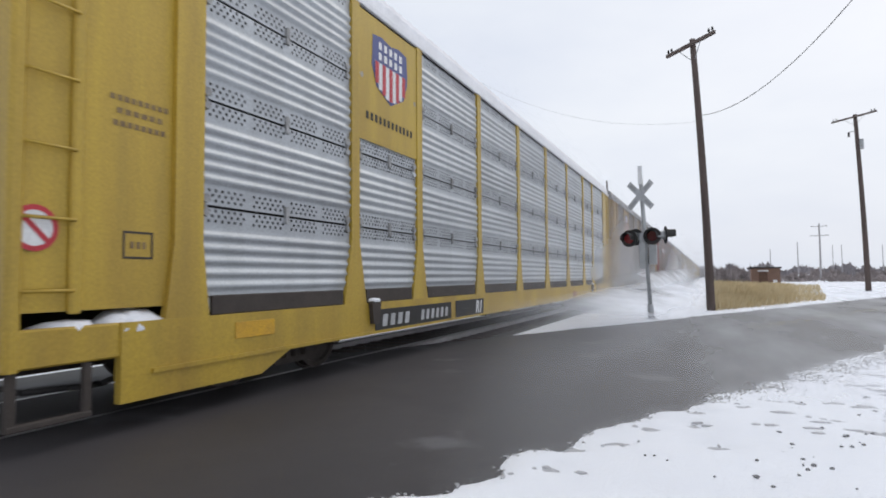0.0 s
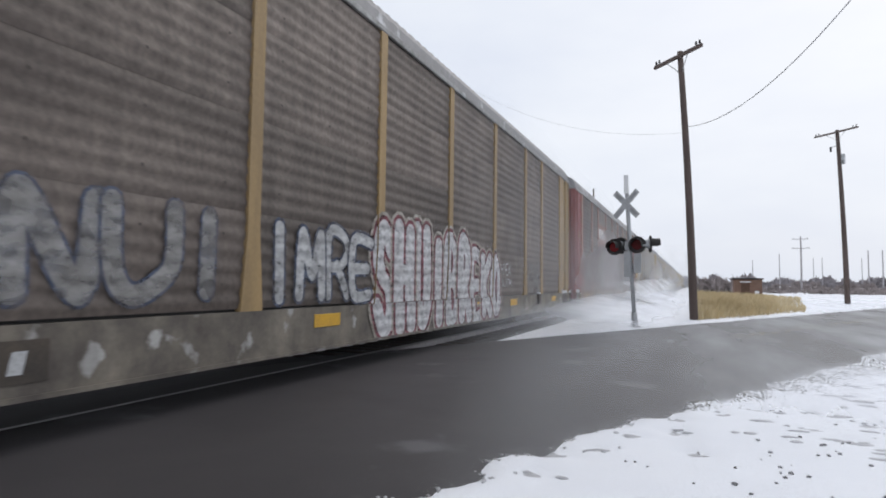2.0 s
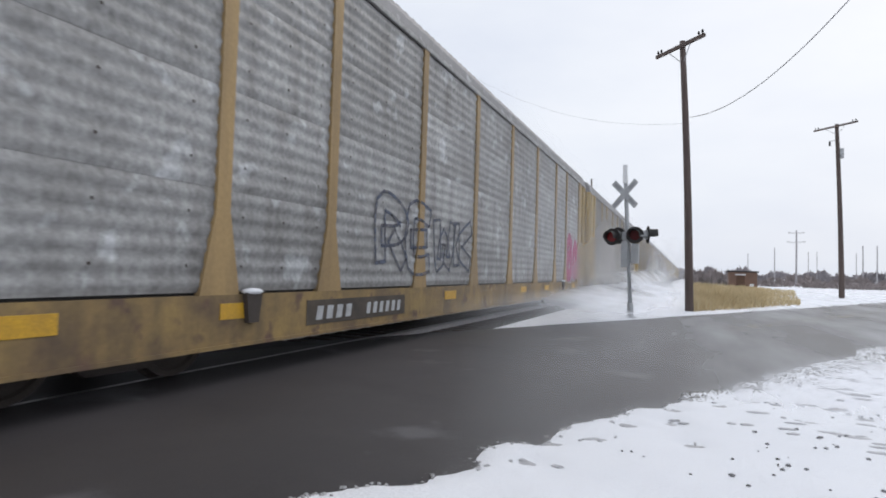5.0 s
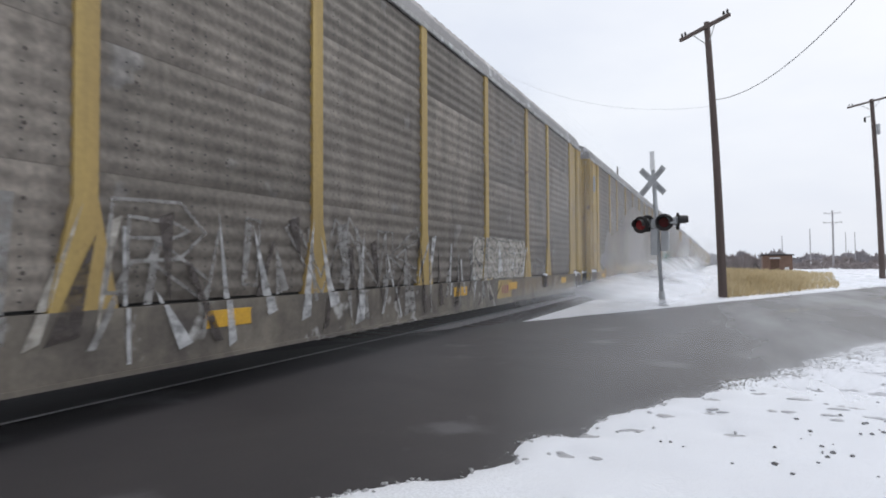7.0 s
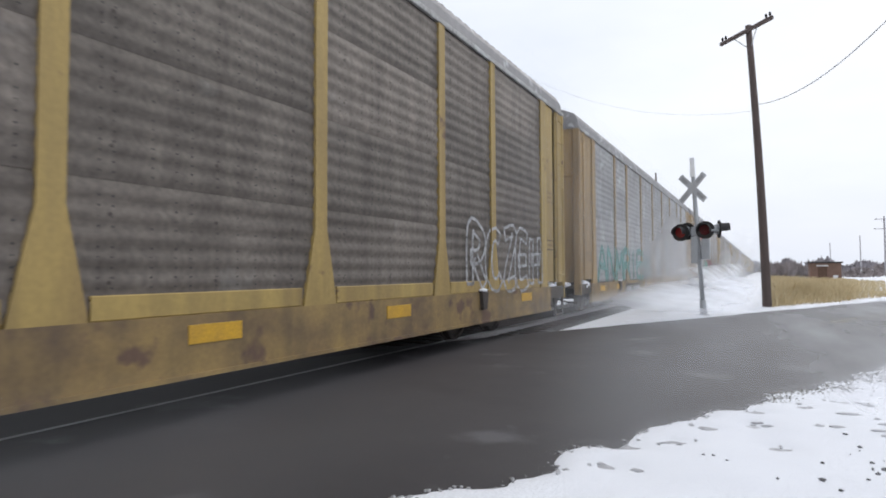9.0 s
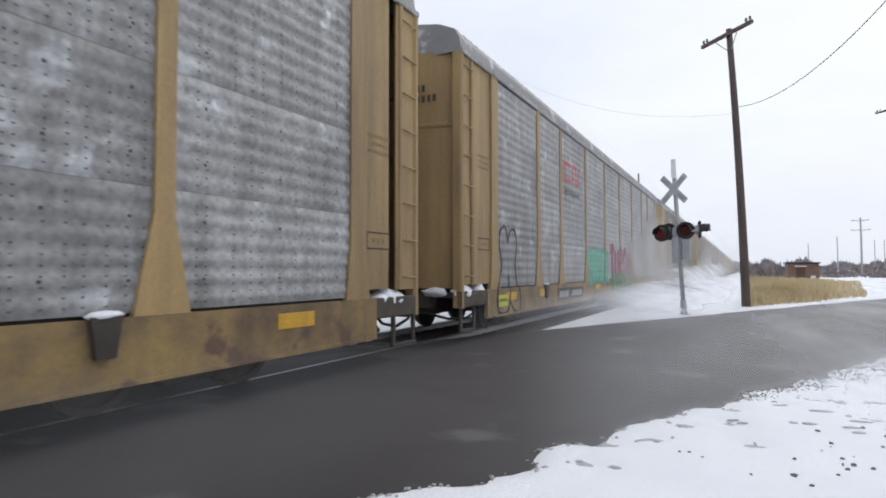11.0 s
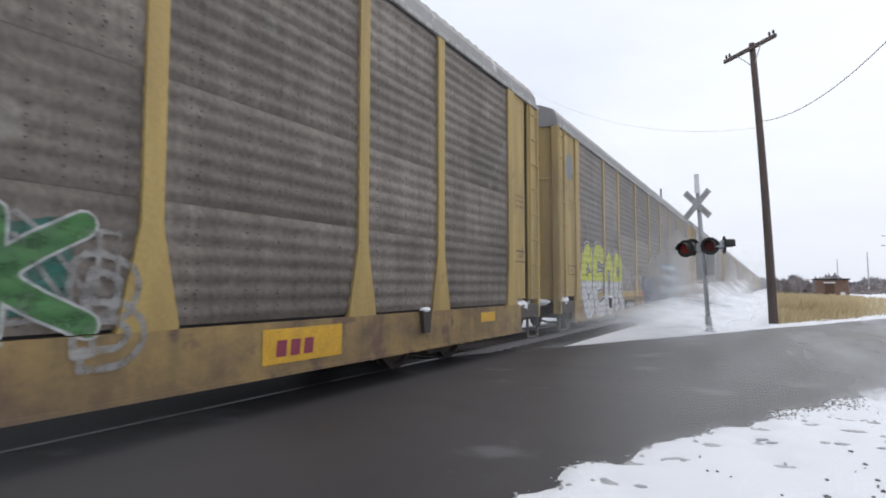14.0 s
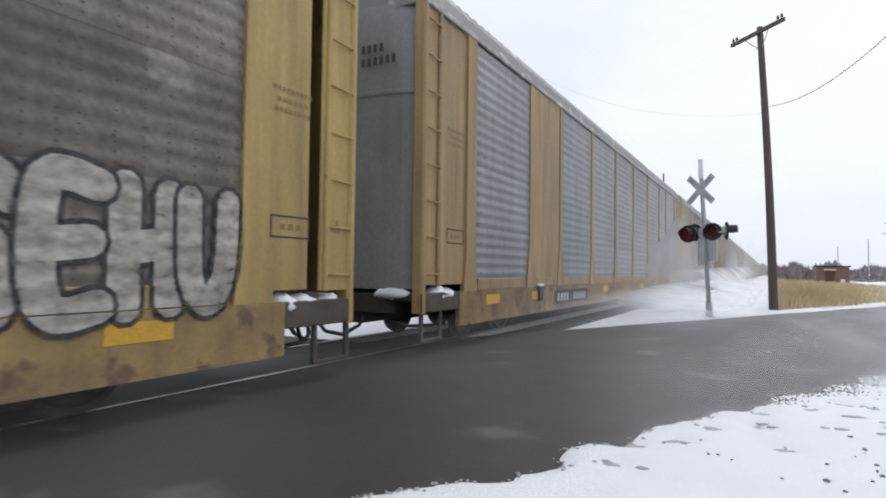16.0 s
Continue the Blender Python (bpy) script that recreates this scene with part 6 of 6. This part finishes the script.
def sheet(name, material, label, ys, edge_a, edge_b, nv=8, sag=0.0, wave=0.1):
    """A soft sheet between two edges, each a function of y giving (x, z)."""
    m = bpy.data.meshes.new(name)
    v, f, uvs = [], [], []
    for i, y in enumerate(ys):
        a, b = edge_a(y), edge_b(y)
        for k in range(nv + 1):
            t = k / nv
            v.append((a[0] + (b[0] - a[0]) * t, y, a[1] + (b[1] - a[1]) * t + sag * math.sin(math.pi * t) + wave * noise.noise(Vector((t * 2, y * 0.5, 1.0)))))
            uvs.append((i / (len(ys) - 1), t))
    for i in range(len(ys) - 1):
        for k in range(nv):
            f.append((i * (nv + 1) + k, i * (nv + 1) + k + 1, (i + 1) * (nv + 1) + k + 1, (i + 1) * (nv + 1) + k))
    m.from_pydata(v, [], f)
    lay = m.uv_layers.new(name="soft")
    for loop in m.loops:
        lay.data[loop.index].uv = uvs[loop.vertex_index]
    m.polygons.foreach_set("use_smooth", [True] * len(f))
    m.materials.append(material)
    ob = tagged(new(name, m), label, "blowing snow", "blowing snow")
    ob.visible_shadow = False
    return ob


SPRAY = spray("blown snow spray", 0.95, 0.4, (1, 0.35, 1))
GUST = spray("blown snow gust", 0.06, 0.7, (1, 0.35, 1))
FILM = spray("blown snow film", 0.62, 0.45, (1.1, 0.22, 1))
HAZE = spray("airborne snow haze", 0.3, 0.25, (1, 1, 0.6))
sheet("snow_spray", SPRAY, "low cloud of snow blown up beside the train", steps([(9.0, 40, 1.0), (40, 84, 2)]), lambda y: (-4.45, 0.62 + 0.006 * y), lambda y: (-1.0 + 0.004 * y, -0.06), sag=0.10, wave=0.02)
sheet("snow_spray", SPRAY, "low cloud of snow blown up beside the train", steps([(26.0, 60, 1.5), (60, 150, 4)]), lambda y: (-4.35, 0.9 + 0.016 * y), lambda y: (-2.4 + 0.004 * y, -0.1), sag=0.25, wave=0.0)
# pale translucent cards across the view paint snow haze over the far train
for y, h, material in ((62, 5.5, HAZE), (105, 8.5, HAZE)):
    c = sheet("snow_haze", material, "faint translucent sheet that paints snow haze over the far train", steps([(0, 1, 0.1)]), lambda u: (0, 0), lambda u: (0, 1), nv=8, wave=0.0)
    for v in c.data.vertices:
        u, w = v.co.y, v.co.z
        v.co = (-4.5 + 5.2 * u, y + 1.2 * math.sin(3 * u + y), -0.3 + h * w)
# upright sheet along the train: distance haze painted as a whitening layer
VEIL = spray("painted haze of fine snow", 0.62, 0.25, (1, 0.3, 0.8))
sheet("snow_veil", VEIL, "thin translucent sheet that paints snow haze over the receding train", steps([(9.0, 40, 2.0), (40, 190, 5)]), lambda y: (-4.38, -4.5), lambda y: (-4.38, 6.3), nv=12, wave=0.0)
sheet("snow_spray", SPRAY, "low cloud of snow blown up beside the train", steps([(11.0, 40, 1.0), (40, 70, 2)]), lambda y: (-4.36, 0.35 + 0.012 * y), lambda y: (-0.4 + 0.004 * y, -0.04), sag=0.06, wave=0.03)
gusts = []
first = sheet("snow_gust", GUST, "wisp of snow whirled along by the train", steps([(-4.5, 4.5, 0.6)]), lambda y: (-4.35, 0.6), lambda y: (-2.0, 0.0), sag=0.1, wave=0.15)
for k in range(12):
    g = first if k == 0 else copy_thing(first, pose(0, 0, 0))
    g.visible_shadow = False
    gusts.append((g, 14 + 14 * k + 3 * math.sin(k * 2.3), 0.15 * math.sin(k * 1.7)))
film = sheet("snow_film", FILM, "thin film of snow drifting low across the road", steps([(-6.0, 30, 0.5), (30, 120, 3)]), lambda y: (max(-4.2, -1.5 - 0.36 * (y - 3)), 0.05), lambda y: (7.0 + 0.5 * y, 0.05), nv=10, wave=0.0)


def motions():
    """The train rolls towards the viewer and past, its wheels turning."""
    turn = math.degrees(SPEED / 0.458)
    for k, c in enumerate(cars):
        y = FIRST + CAR_STEP * k + SLACK.get(k, 0.0)
        walk(c, [(t, pose(TRACK_X, y - SPEED * t, 0)) for t in (0.0, 4.0, 8.0, 12.0, 16.0)])
        for p in c.children:
            if p.name.startswith("wheelset"):
                at = p.location.copy()
                walk(p, [(i / 30, pose(at.x, at.y, at.z, turn * i / 30)) for i in range(481)])
    for g, y, x in gusts:
        walk(g, [(t, pose(x, y - 9.0 * t, 0)) for t in (0.0, 8.0, 16.0)])
    walk(film, [(0.0, pose(0, 0, 0)), (8.0, pose(0.5, -0.6, 0)), (16.0, pose(1.0, -1.2, 0))])


motions()
